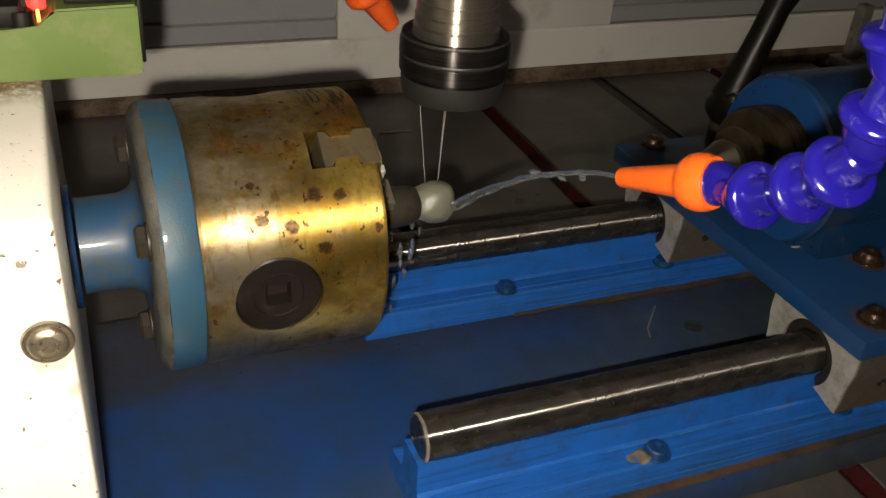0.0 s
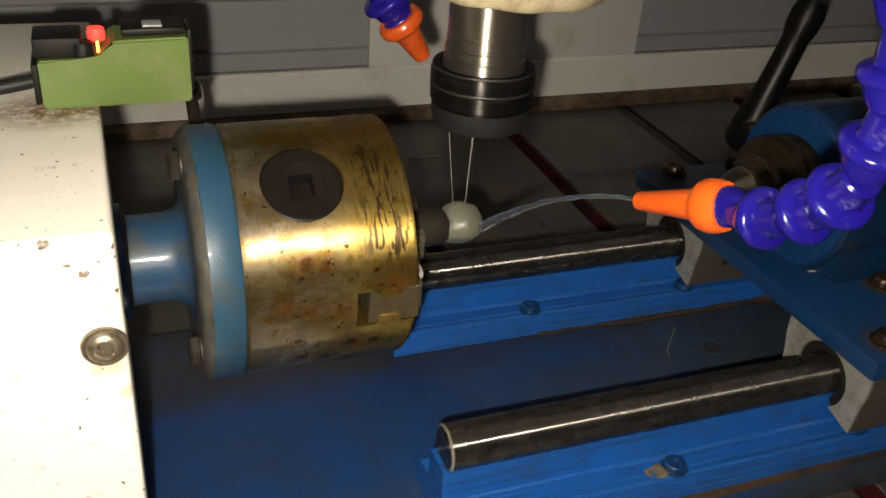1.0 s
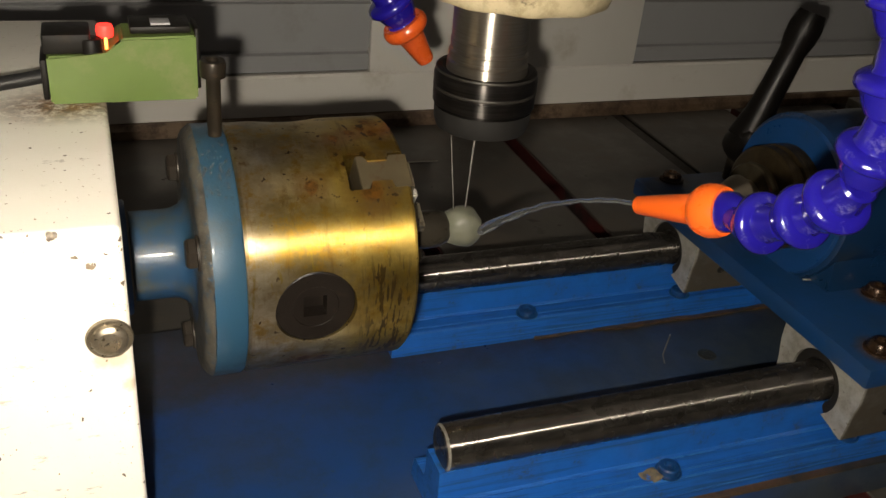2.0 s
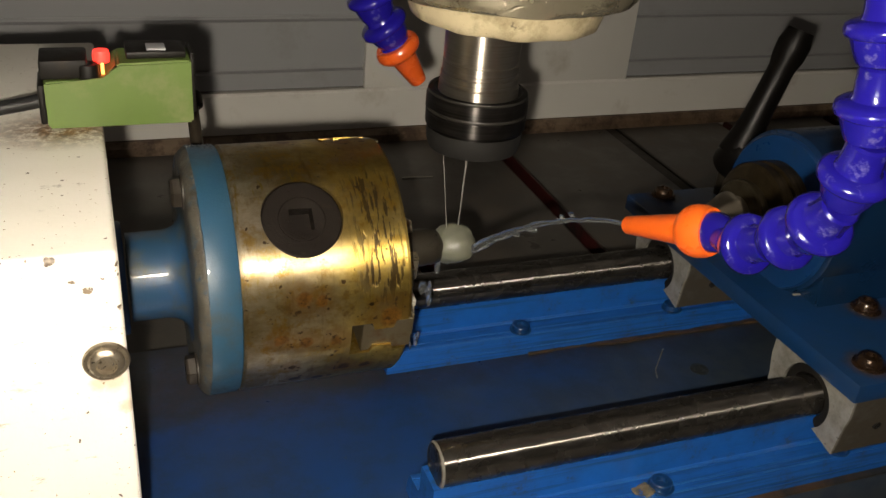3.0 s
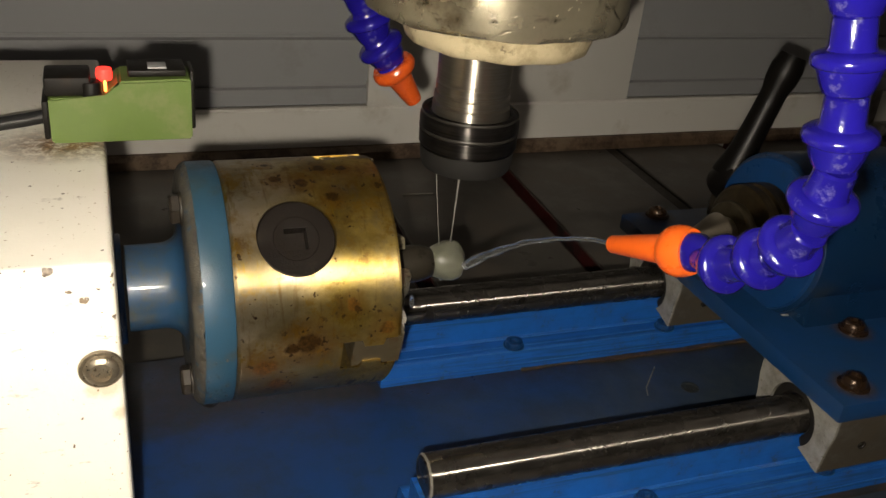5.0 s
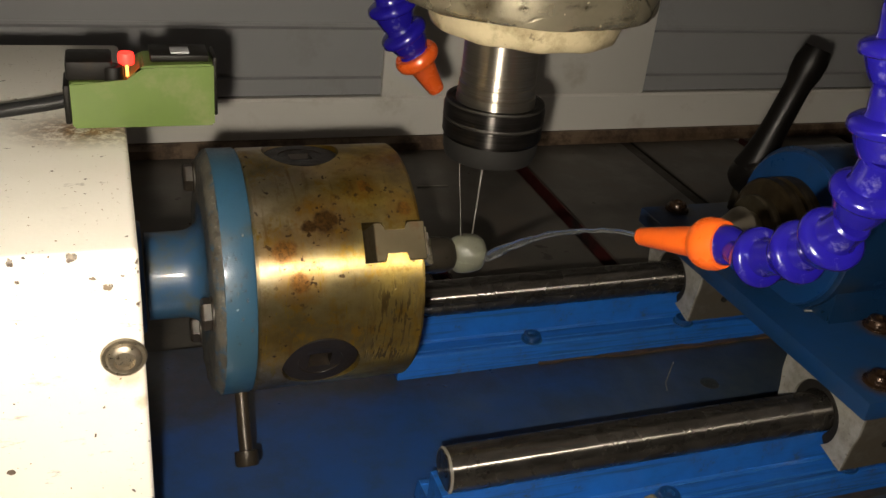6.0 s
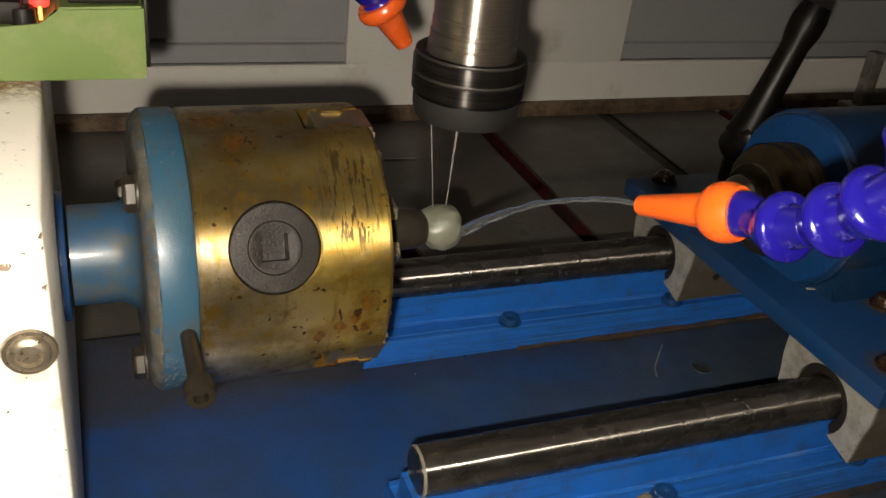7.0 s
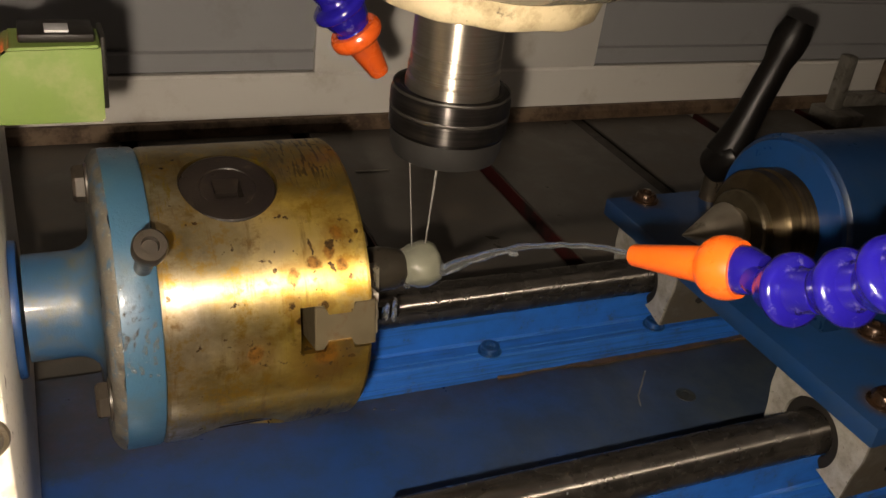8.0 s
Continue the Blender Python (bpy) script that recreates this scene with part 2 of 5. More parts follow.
def cream_housing():
    """Spindle housing wrapped in dirty cream tape, with torn dark patches and metal showing."""
    k = Tree("dirty_cream_wrapping")
    c = k.mix(k.ramp(k.noise(16, 6, 0.7), 0.35, 0.7), (0.42, 0.375, 0.27), (0.27, 0.23, 0.155))
    c = k.mix(k.math("MULTIPLY", k.ramp(k.noise(17, 6, 0.7), 0.52, 0.66), 0.8), c, (0.12, 0.088, 0.045))
    dark = k.math("MAXIMUM", k.ramp(k.noise(36, 7, 0.78), 0.57, 0.68), k.math("MULTIPLY", k.ramp(k.noise(1.0, 6, 0.75, k.scaled((24, 24, 70))), 0.58, 0.68), 0.7))
    c = k.mix(dark, c, (0.045, 0.034, 0.02))
    warp = k.node("TexNoise", Scale=30.0, Detail=5.0)
    k.link(k.co, warp.inputs["Vector"])
    bent = k.t.nodes.new("ShaderNodeVectorMath")
    bent.operation = "MULTIPLY_ADD"
    k.link(warp.outputs["Color"], bent.inputs[0])
    bent.inputs[1].default_value = (0.05, 0.05, 0.05)
    k.link(k.scaled((1, 1, 2.2)), bent.inputs[2])
    crack = k.node("TexVoronoi", Scale=13.0)
    crack.feature = "DISTANCE_TO_EDGE"
    k.link(bent.outputs[0], crack.inputs["Vector"])
    lines = k.math("MULTIPLY", k.ramp(crack.outputs["Distance"], 0.030, 0.006), k.ramp(k.noise(40, 4), 0.47, 0.60))
    c = k.mix(lines, c, (0.03, 0.022, 0.014))
    k.color(c)
    n = k.node("MapRange")
    n.inputs[3].default_value, n.inputs[4].default_value = 0.14, 0.42
    k.link(k.noise(25, 4), n.inputs[0])
    k.rough(n.outputs[0])
    k.metal(0.72)
    k.grooved("Z", 0.7)
    k.bump(k.math("SUBTRACT", k.noise(60, 6, 0.7), k.math("MULTIPLY", k.math("MAXIMUM", lines, dark), 0.7)), 0.35, 0.0012)
    return k.m


def cream_ring():
    """Cream paint smeared with brown grime."""
    k = Tree("grimy_cream_paint")
    c = k.mix(k.ramp(k.noise(18, 6, 0.7), 0.35, 0.7), (0.56, 0.48, 0.31), (0.40, 0.33, 0.20))
    c = k.mix(k.math("MULTIPLY", k.ramp(k.noise(28, 7, 0.74), 0.48, 0.64), 0.75), c, (0.17, 0.125, 0.06))
    c = k.mix(k.ramp(k.noise(75, 7, 0.78), 0.58, 0.68), c, (0.06, 0.045, 0.025))
    k.color(c)
    k.rough(0.45)
    k.bump(k.noise(80, 6, 0.7), 0.4, 0.001)
    return k.m


M_CREAMRING = cream_ring()
M_CREAM = cream_housing()


def around(deg, x, r=CHUCK_R):
    """A point on the chuck's skin in its own space: degrees from the front upwards, place along the axis."""
    a = radians(deg)
    return (x, -r * math.cos(a), r * math.sin(a))


# degrees, place along the axis, size, dark or orange
STAINS = [(32.8, -0.0164, 0.003, 1), (29.6, -0.0016, 0.0036, 1), (40.6, 0.012, 0.0036, 1), (39.4, 0.0259, 0.0026, 1), (19.4, 0.0151, 0.0036, 1),
          (46.8, -0.0201, 0.0024, 1), (24.7, 0.0449, 0.0022, 1), (84.6, -0.014, 0.0042, 0), (83.3, -0.0038, 0.0032, 0), (66, -0.0272, 0.0036, 0),
          (63.5, -0.0128, 0.0034, 0), (62, 0.0047, 0.0036, 0), (71.6, 0.037, 0.006, 0), (-49.1, -0.007, 0.0068, 1), (-51, -0.016, 0.004, 1),
          (-60.5, -0.0304, 0.005, 0), (-32.2, 0.0192, 0.0036, 0), (-44.9, 0.0409, 0.0044, 0), (-75, -0.0234, 0.0055, 0), (-61.9, -0.0327, 0.0055, 0),
          (-49, -0.0048, 0.005, 1), (-144.9, 0.0355, 0.003, 0), (-155.4, 0.0222, 0.0032, 0), (-159.6, 0.0121, 0.003, 0),
          (-157, 0.036, 0.0030, 0), (-152, 0.030, 0.0028, 0), (-170, 0.010, 0.0018, 1), (-173, 0.020, 0.0020, 1), (-176, 0.014, 0.0017, 1), (-178, 0.028, 0.0018, 1),
          (-171, 0.026, 0.0016, 1), (-190, 0.026, 0.0060, 0), (-186, -0.008, 0.0040, 0)]


def chuck_metal():
    """Steel chuck skin under a yellow oil film, greyer towards the flange, with rust drops and pitted streaks."""
    k = Tree("oil_yellowed_chuck_steel")
    sep = k.t.nodes.new("ShaderNodeSeparateXYZ")
    k.link(k.co, sep.inputs[0])
    along = k.math("ADD", k.ramp(sep.outputs[0], -0.044, 0.016), k.math("MULTIPLY", k.math("SUBTRACT", k.noise(18, 5), 0.5), 1.6))
    c = k.mix(along, (0.56, 0.48, 0.36), (0.61, 0.43, 0.105))
    c = k.mix(k.ramp(k.noise(14, 6, 0.65), 0.45, 0.68), c, (0.30, 0.19, 0.045))
    c = k.mix(k.ramp(k.noise(30, 6, 0.7), 0.50, 0.70), c, (0.29, 0.235, 0.145))
    c = k.mix(k.math("MULTIPLY", k.ramp(k.noise(75, 5, 0.7), 0.58, 0.68), 0.7), c, (0.20, 0.10, 0.025))
    film = k.ramp(k.noise(1.0, 6, 0.7, k.scaled((16, 26, 26))), 0.43, 0.64)
    c = k.mix(k.math("MULTIPLY", film, 0.70), c, (0.17, 0.115, 0.026))
    tan = blots(k, [(around(-78, -0.022), 0.030), (around(-62, 0.004), 0.024), (around(-96, 0.012), 0.026), (around(-28, -0.030), 0.020), (around(-150, -0.024), 0.018)],
                k.math("MULTIPLY", k.math("SUBTRACT", k.noise(38, 6, 0.7), 0.5), 0.05), 1.5)
    c = k.mix(k.math("MULTIPLY", tan, 0.60), c, k.mix(k.ramp(k.noise(60, 5), 0.4, 0.6), (0.23, 0.185, 0.085), (0.15, 0.115, 0.060)))
    runs = k.ramp(k.noise(1.0, 6, 0.72, k.scaled((330, 60, 60))), 0.56, 0.63)
    runs = k.math("MULTIPLY", runs, k.ramp(k.noise(22, 4), 0.46, 0.58))
    c = k.mix(k.math("MULTIPLY", runs, 0.8), c, (0.33, 0.225, 0.018))
    mottle = k.math("MULTIPLY", k.ramp(k.noise(105, 7, 0.76), 0.50, 0.60), k.ramp(k.noise(26, 4), 0.40, 0.58))
    c = k.mix(k.math("MULTIPLY", mottle, 0.80), c, (0.33, 0.190, 0.022))
    drip = k.ramp(k.noise(1.0, 5, 0.65, k.scaled((190, 28, 28))), 0.57, 0.70)
    c = k.mix(k.math("MULTIPLY", drip, 0.6), c, (0.17, 0.09, 0.018))
    wob = k.math("MULTIPLY", k.math("SUBTRACT", k.noise(190, 4, 0.6), 0.5), 0.0062)
    fine = k.noise(330, 4, 0.7)
    halo = blots(k, [(around(d, x), r * 2.6) for d, x, r, dark in STAINS], k.math("MULTIPLY", wob, 1.5), 1.2)
    crumbs = k.math("MULTIPLY", halo, k.ramp(k.noise(240, 3, 0.5), 0.62, 0.66))
    c = k.mix(k.math("MULTIPLY", halo, 0.38), c, (0.26, 0.115, 0.016))
    orange = blots(k, [(around(d, x), r) for d, x, r, dark in STAINS if not dark], wob)
    c = k.mix(k.math("MULTIPLY", orange, k.math("ADD", 0.55, k.math("MULTIPLY", fine, 0.6))), c, k.mix(k.ramp(fine, 0.40, 0.62), (0.24, 0.092, 0.010), (0.085, 0.034, 0.005)))
    black = k.math("MAXIMUM", k.math("MAXIMUM", blots(k, [(around(d, x), r) for d, x, r, dark in STAINS if dark], wob), crumbs), k.ramp(k.noise(170, 3, 0.5), 0.68, 0.71))
    c = k.mix(k.math("MULTIPLY", black, k.math("ADD", 0.70, k.math("MULTIPLY", fine, 0.5))), c, k.mix(k.ramp(fine, 0.42, 0.62), (0.060, 0.026, 0.005), (0.022, 0.010, 0.003)))
    spots = k.math("MAXIMUM", k.math("MULTIPLY", orange, 0.75), black)
    pits = None
    for deg, x in ((-100, 0.029), (-90, 0.031), (-112, 0.030), (92, 0.034), (104, 0.032), (117, 0.033), (130, 0.031)):
        d = k.t.nodes.new("ShaderNodeVectorMath")
        d.operation = "DISTANCE"
        k.link(k.co, d.inputs[0])
        d.inputs[1].default_value = around(deg, x)
        m = k.ramp(d.outputs["Value"], 0.020, 0.009)
        pits = m if pits is None else k.math("MAXIMUM", pits, m)
    streak = k.math("MULTIPLY", pits, k.ramp(k.noise(1.0, 3, 0.55, k.scaled((430, 70, 70))), 0.515, 0.56))
    c = k.mix(k.math("MULTIPLY", streak, 0.92), c, (0.030, 0.016, 0.004))
    k.color(c)
    k.metal(k.math("SUBTRACT", 0.92, k.math("MULTIPLY", k.math("MAXIMUM", spots, streak), 0.25)))
    n = k.node("MapRange")
    n.inputs[1].default_value, n.inputs[2].default_value = 0.3, 0.7
    n.inputs[3].default_value, n.inputs[4].default_value = 0.34, 0.56
    k.link(k.noise(40, 5), n.inputs[0])
    k.rough(n.outputs[0])
    k.grooved("X", 0.90)
    lathe = k.noise(1.0, 2, 0.5, k.scaled((1800, 8, 8)))
    h = k.math("ADD", k.math("MULTIPLY", lathe, 0.25), k.math("MULTIPLY", k.noise(120, 4), 0.35))
    k.bump(k.math("SUBTRACT", h, k.math("ADD", k.math("MULTIPLY", streak, 1.4), k.math("MULTIPLY", spots, 0.15))), 0.35, 0.0005)
    return k.m


M_CHUCK = chuck_metal()


def water(name, clear):
    k = Tree(name)
    k.color((0.62, 0.65, 0.66))
    k.rough(0.06)
    k.b.inputs["IOR"].default_value = 1.33
    k.b.inputs["Transmission Weight"].default_value = clear
    k.bump(k.noise(160, 3), 0.6, 0.0012)
    return k.m


M_FOAM = water("churned_water", 0.94)
M_WATER = water("clear_water", 0.92)


def glow(name, colour, strength):
    k = Tree(name)
    k.color(colour)
    k.b.inputs["Emission Color"].default_value = (*colour, 1)
    k.b.inputs["Emission Strength"].default_value = strength
    return k.m


M_LED = glow("red_indicator_glow", (1.0, 0.03, 0.02), 2.2)
M_LED2 = glow("orange_indicator_glow", (1.0, 0.22, 0.04), 5.0)


# ---- builders ----
def part(name, bm, material, parent=None, label="", smooth=40):
    """Links a bmesh as one mesh object, under a thing or a part."""
    bmesh.ops.recalc_face_normals(bm, faces=bm.faces)
    me = bpy.data.meshes.new(name)
    bm.to_mesh(me)
    bm.free()
    if smooth:
        for p in me.polygons:
            p.use_smooth = True
        me.set_sharp_from_angle(angle=radians(smooth))
    me.materials.append(material)
    ob = new(name, me)
    if parent:
        ob.parent = parent
    return tagged(ob, label) if label else ob


def thing(name, label, category, group="", kind="", at=None):
    ob = new(name)
    ob.empty_display_size = 0.01
    if at is not None:
        ob.matrix_world = at
    return tagged(ob, label, category, group, kind)


def block(x0, x1, y0, y1, z0, z1, bev=0.0015, seg=2, bm=None):
    own = bm is None
    bm = bm or bmesh.new()
    g = bmesh.ops.create_cube(bm, size=1.0, matrix=Matrix.Translation(((x0 + x1) / 2, (y0 + y1) / 2, (z0 + z1) / 2)) @ Matrix.Diagonal((x1 - x0, y1 - y0, z1 - z0, 1)))
    if bev:
        es = list({e for v in g["verts"] for e in v.link_edges})
        bmesh.ops.bevel(bm, geom=es, offset=bev, segments=seg, affect="EDGES", profile=0.5)
    return bm


def turned(profile, n=48, m=None, closed=True, bm=None):
    """A solid turned round local z from (radius, height) pairs."""
    bm = bm or bmesh.new()
    m = m or Matrix()
    rings = []
    for r, z in profile:
        if r < 1e-6:
            rings.append([bm.verts.new(m @ Vector((0, 0, z)))])
        else:
            rings.append([bm.verts.new(m @ Vector((r * math.cos(2 * math.pi * i / n), r * math.sin(2 * math.pi * i / n), z))) for i in range(n)])
    for a, b in zip(rings, rings[1:]):
        for i in range(n):
            j = (i + 1) % n
            f = [a[i % len(a)], a[j % len(a)], b[j % len(b)], b[i % len(b)]]
            f = list(dict.fromkeys(f))
            if len(f) > 2:
                bm.faces.new(f)
    if closed:
        for ring in (rings[0], rings[-1]):
            if len(ring) > 2:
                bm.faces.new(ring)
    return bm


ALONG_X = pose(0, 0, 0, 0, 90, 0)      # local z to world x


def prism(poly, x0, x1, bev=0.0, bm=None):
    """A (y, z) outline drawn out along x."""
    bm = bm or bmesh.new()
    a = [bm.verts.new((x0, y, z)) for y, z in poly]
    b = [bm.verts.new((x1, y, z)) for y, z in poly]
    bm.faces.new(a)
    bm.faces.new(b[::-1])
    for i in range(len(poly)):
        j = (i + 1) % len(poly)
        bm.faces.new((a[i], a[j], b[j], b[i]))
    if bev:
        bmesh.ops.bevel(bm, geom=[e for e in bm.edges if e.calc_face_angle(0) > 0.35], offset=bev, segments=2, affect="EDGES", profile=0.5)
    return bm


def tube(points, radius, n=16, radii=None, bm=None):
    """A round rod swept along points."""
    bm = bm or bmesh.new()
    pts = [Vector(p) for p in points]
    rings, up = [], Vector((0.31, 0.17, 0.93))
    for i, p in enumerate(pts):
        d = (pts[min(i + 1, len(pts) - 1)] - pts[max(i - 1, 0)]).normalized()
        u = d.cross(up).normalized()
        v = d.cross(u)
        r = radii[i] if radii else radius
        rings.append([bm.verts.new(p + r * (u * math.cos(2 * math.pi * k / n) + v * math.sin(2 * math.pi * k / n))) for k in range(n)])
    for a, b in zip(rings, rings[1:]):
        for i in range(n):
            j = (i + 1) % n
            bm.faces.new((a[i], a[j], b[j], b[i]))
    bm.faces.new(rings[0][::-1])
    bm.faces.new(rings[-1])
    return bm


def spline(points, steps):
    """Catmull-Rom points through the given ones."""
    p = [Vector(q) for q in points]
    p = [p[0] * 2 - p[1]] + p + [p[-1] * 2 - p[-2]]
    out = []
    for i in range(1, len(p) - 2):
        for s in range(steps):
            t = s / steps
            out.append(0.5 * (2 * p[i] + (p[i + 1] - p[i - 1]) * t + (2 * p[i - 1] - 5 * p[i] + 4 * p[i + 1] - p[i + 2]) * t * t + (3 * p[i] - p[i - 1] - 3 * p[i + 1] + p[i + 2]) * t ** 3))
    return out + [p[-2]]


def aim(at, way):
    """A pose at a place whose local z points along way."""
    return Matrix.Translation(at) @ Vector(way).to_track_quat("Z", "Y").to_matrix().to_4x4()


def hex_head(bm, m, across, height, washer=0.0):
    r = across / math.sqrt(3)
    if washer:
        turned([(washer, 0), (washer, 0.0012), (washer * 0.9, 0.0016)], 24, m, bm=bm)
    turned([(r, 0), (r, height * 0.8), (r * 0.86, height)], 6, m, bm=bm)
    return bm


def socket_screw(bm, m, r, h):
    """A cap screw with a hexagon recess."""
    turned([(r * 1.0, 0), (r, h * 0.85), (r * 0.9, h), (r * 0.5, h), (r * 0.46, h * 0.4), (0, h * 0.4)], 24, m, bm=bm)
    return bm


def roughen(bm, amount, scale, seed=0.0):
    for v in bm.verts:
        v.co += amount * Vector(noise.noise_vector(v.co * scale + Vector((seed, 0, 0))))
    return bm


def carved(ob, cutters):
    """Cuts the cutters out of ob's mesh for good."""
    for c in cutters:
        mod = ob.modifiers.new("cut", "BOOLEAN")
        mod.operation, mod.object, mod.solver = "DIFFERENCE", c, "EXACT"
    bpy.context.view_layer.update()
    me = bpy.data.meshes.new_from_object(ob.evaluated_get(bpy.context.evaluated_depsgraph_get()))
    ob.modifiers.clear()
    mat = ob.data.materials[0]
    ob.data = me
    me.materials.clear()
    me.materials.append(mat)
    for p in me.polygons:
        p.use_smooth = True
    me.set_sharp_from_angle(angle=radians(32))
    for c in cutters:
        bpy.data.objects.remove(c)


# ---- structure: machine table with slots, back wall, workshop ----
M_SLOTFILL = worn("brown_slot_filler", (0.034, 0.028, 0.022), (0.022, 0.018, 0.014), (0.06, 0.045, 0.03), 40, (0.5, 0.8), bump=0.8)


def build_table():
    table = thing("machine_table", "dark dirty cast iron machine table with red-painted slots", "machine table", kind="structure")
    w, depth, slope = 0.022, 0.020, math.tan(radians(1.4))
    centres = [-0.964, -0.764, -0.564, -0.364, -0.164, 0.036, 0.240, 0.440, 0.640, 0.840]
    edges = [-1.3] + [c + s * w / 2 for c in centres for s in (-1, 1)] + [1.3]
    y0, y1 = -0.9, WALL_Y - 0.001
    for x0, x1 in zip(edges[::2], edges[1::2]):
        bm = bmesh.new()
        v = [bm.verts.new((x + slope * y, y, z)) for z in (TABLE_Z - 0.06, TABLE_Z) for x, y in ((x0, y0), (x1, y0), (x1, y1), (x0, y1))]
        for f in ((0, 1, 2, 3), (4, 5, 6, 7), (0, 1, 5, 4), (1, 2, 6, 5), (2, 3, 7, 6), (3, 0, 4, 7)):
            bm.faces.new([v[i] for i in f])
        bmesh.ops.bevel(bm, geom=bm.edges[:], offset=0.0012, segments=1, affect="EDGES")
        part("table_slab", bm, M_TABLE, table)
    for c in centres:
        bm = bmesh.new()
        for x0, x1, z0, z1 in ((c + w / 2 - 0.0022, c + w / 2 - 0.0004, TABLE_Z - 0.018, TABLE_Z - 0.0014), (c - w / 2 + 0.0004, c - w / 2 + 0.0022, TABLE_Z - 0.018, TABLE_Z - 0.0014)):
            v = [bm.verts.new((x + slope * y, y, z)) for z in (z0, z1) for x, y in ((x0, y0), (x1, y0), (x1, y1), (x0, y1))]
            for f in ((0, 1, 2, 3), (4, 5, 6, 7), (0, 1, 5, 4), (1, 2, 6, 5), (2, 3, 7, 6), (3, 0, 4, 7)):
                bm.faces.new([v[i] for i in f])
        red = abs(c - 0.24) > 0.05
        part("slot_lining", bm, M_RED if red else M_BLACK, table, "red-painted slot wall" if red else "black slot wall", 0)
    # filler bar added so that this deep slot looks less black
    bm = bmesh.new()
    v = [bm.verts.new((0.240 + s * (w / 2 - 0.0024) + slope * y, y, z)) for z in (TABLE_Z - 0.05, TABLE_Z - 0.0035) for s, y in ((-1, y0), (1, y0), (1, y1), (-1, y1))]
    for f in ((0, 1, 2, 3), (4, 5, 6, 7), (0, 1, 5, 4), (1, 2, 6, 5), (2, 3, 7, 6), (3, 0, 4, 7)):
        bm.faces.new([v[i] for i in f])
    part("slot_filler", bm, M_SLOTFILL, table, "dark brown filler bar added in a slot", 0)
    part("table_body", block(-1.32, 1.32, y0, y1, -0.30, TABLE_Z - 0.0605, 0.004), M_BLACK, table)


build_table()


def build_wall():
    back = thing("wall_back", "grey sheet metal back cover with pressed grooves", "wall", kind="structure")
    part("sill", prism([(WALL_Y - 0.012, TABLE_Z + 0.0005), (WALL_Y - 0.012, 0.000), (WALL_Y - 0.006, 0.006), (WALL_Y + 0.03, 0.006), (WALL_Y + 0.03, TABLE_Z + 0.0005)], -1.3, 1.3, 0.001), M_RUST, back, "rust-stained sill")
    part("lower_rail", prism([(WALL_Y, 0.0065), (WALL_Y, 0.058), (WALL_Y + 0.003, 0.061), (WALL_Y + 0.03, 0.061), (WALL_Y + 0.03, 0.0065)], -1.3, 1.3, 0.0015), M_LIGHT, back, "light grey lower rail")
    groove = [0.090, 0.155, 0.220, 0.285, 0.350, 0.415, 0.480, 0.545]

    def sheet(x0, x1):
        y, d = WALL_Y + 0.004, 0.006
        poly = [(y + 0.03, 0.0645), (y, 0.0645)]
        for g in groove:
            poly += [(y, g - 0.004), (y + d, g - 0.002), (y + d, g + 0.002), (y, g + 0.004)]
        poly += [(y, 0.7), (y + 0.03, 0.7)]
        return prism(poly, x0, x1)
    part("grooved_panel", sheet(-1.3, -0.128), M_PANEL, back, "grey grooved sheet panel", 20)
    part("grooved_panel", sheet(0.274, 1.3), M_PANEL, back, "grey grooved sheet panel", 20)
    part("plain_panel", block(-0.127, 0.273, WALL_Y + 0.001, WALL_Y + 0.030, 0.0615, 0.7, 0.001), M_LIGHT, back, "light grey plain panel")
    part("gap_filler", block(-1.3, 1.3, WALL_Y + 0.012, WALL_Y + 0.03, 0.0605, 0.0648, 0), M_BLACK, back)
    room = thing("wall_room", "plain dim workshop walls round the machine", "wall", kind="structure")
    part("wall_panel", block(-1.6, 1.6, WALL_Y + 0.05, WALL_Y + 0.15, -0.8, 1.8, 0), M_ROOM, room)
    part("wall_panel", block(-1.7, -1.6, -1.8, WALL_Y + 0.15, -0.8, 1.8, 0), M_ROOM, room)
    part("wall_panel", block(1.6, 1.7, -1.8, WALL_Y + 0.15, -0.8, 1.8, 0), M_ROOM, room)
    part("wall_panel", block(-1.6, 1.6, -1.9, -1.8, -0.8, 1.8, 0), M_ROOM, room)
    tagged(part("floor", block(-1.7, 1.7, -1.9, WALL_Y + 0.15, -0.9, -0.8, 0), M_ROOM), "grey concrete workshop floor under the machine", "floor", kind="structure")
    tagged(part("ceiling", block(-1.7, 1.7, -1.9, WALL_Y + 0.15, 1.8, 1.9, 0), M_ROOM), "plain grey workshop ceiling", "ceiling", kind="structure")


build_wall()


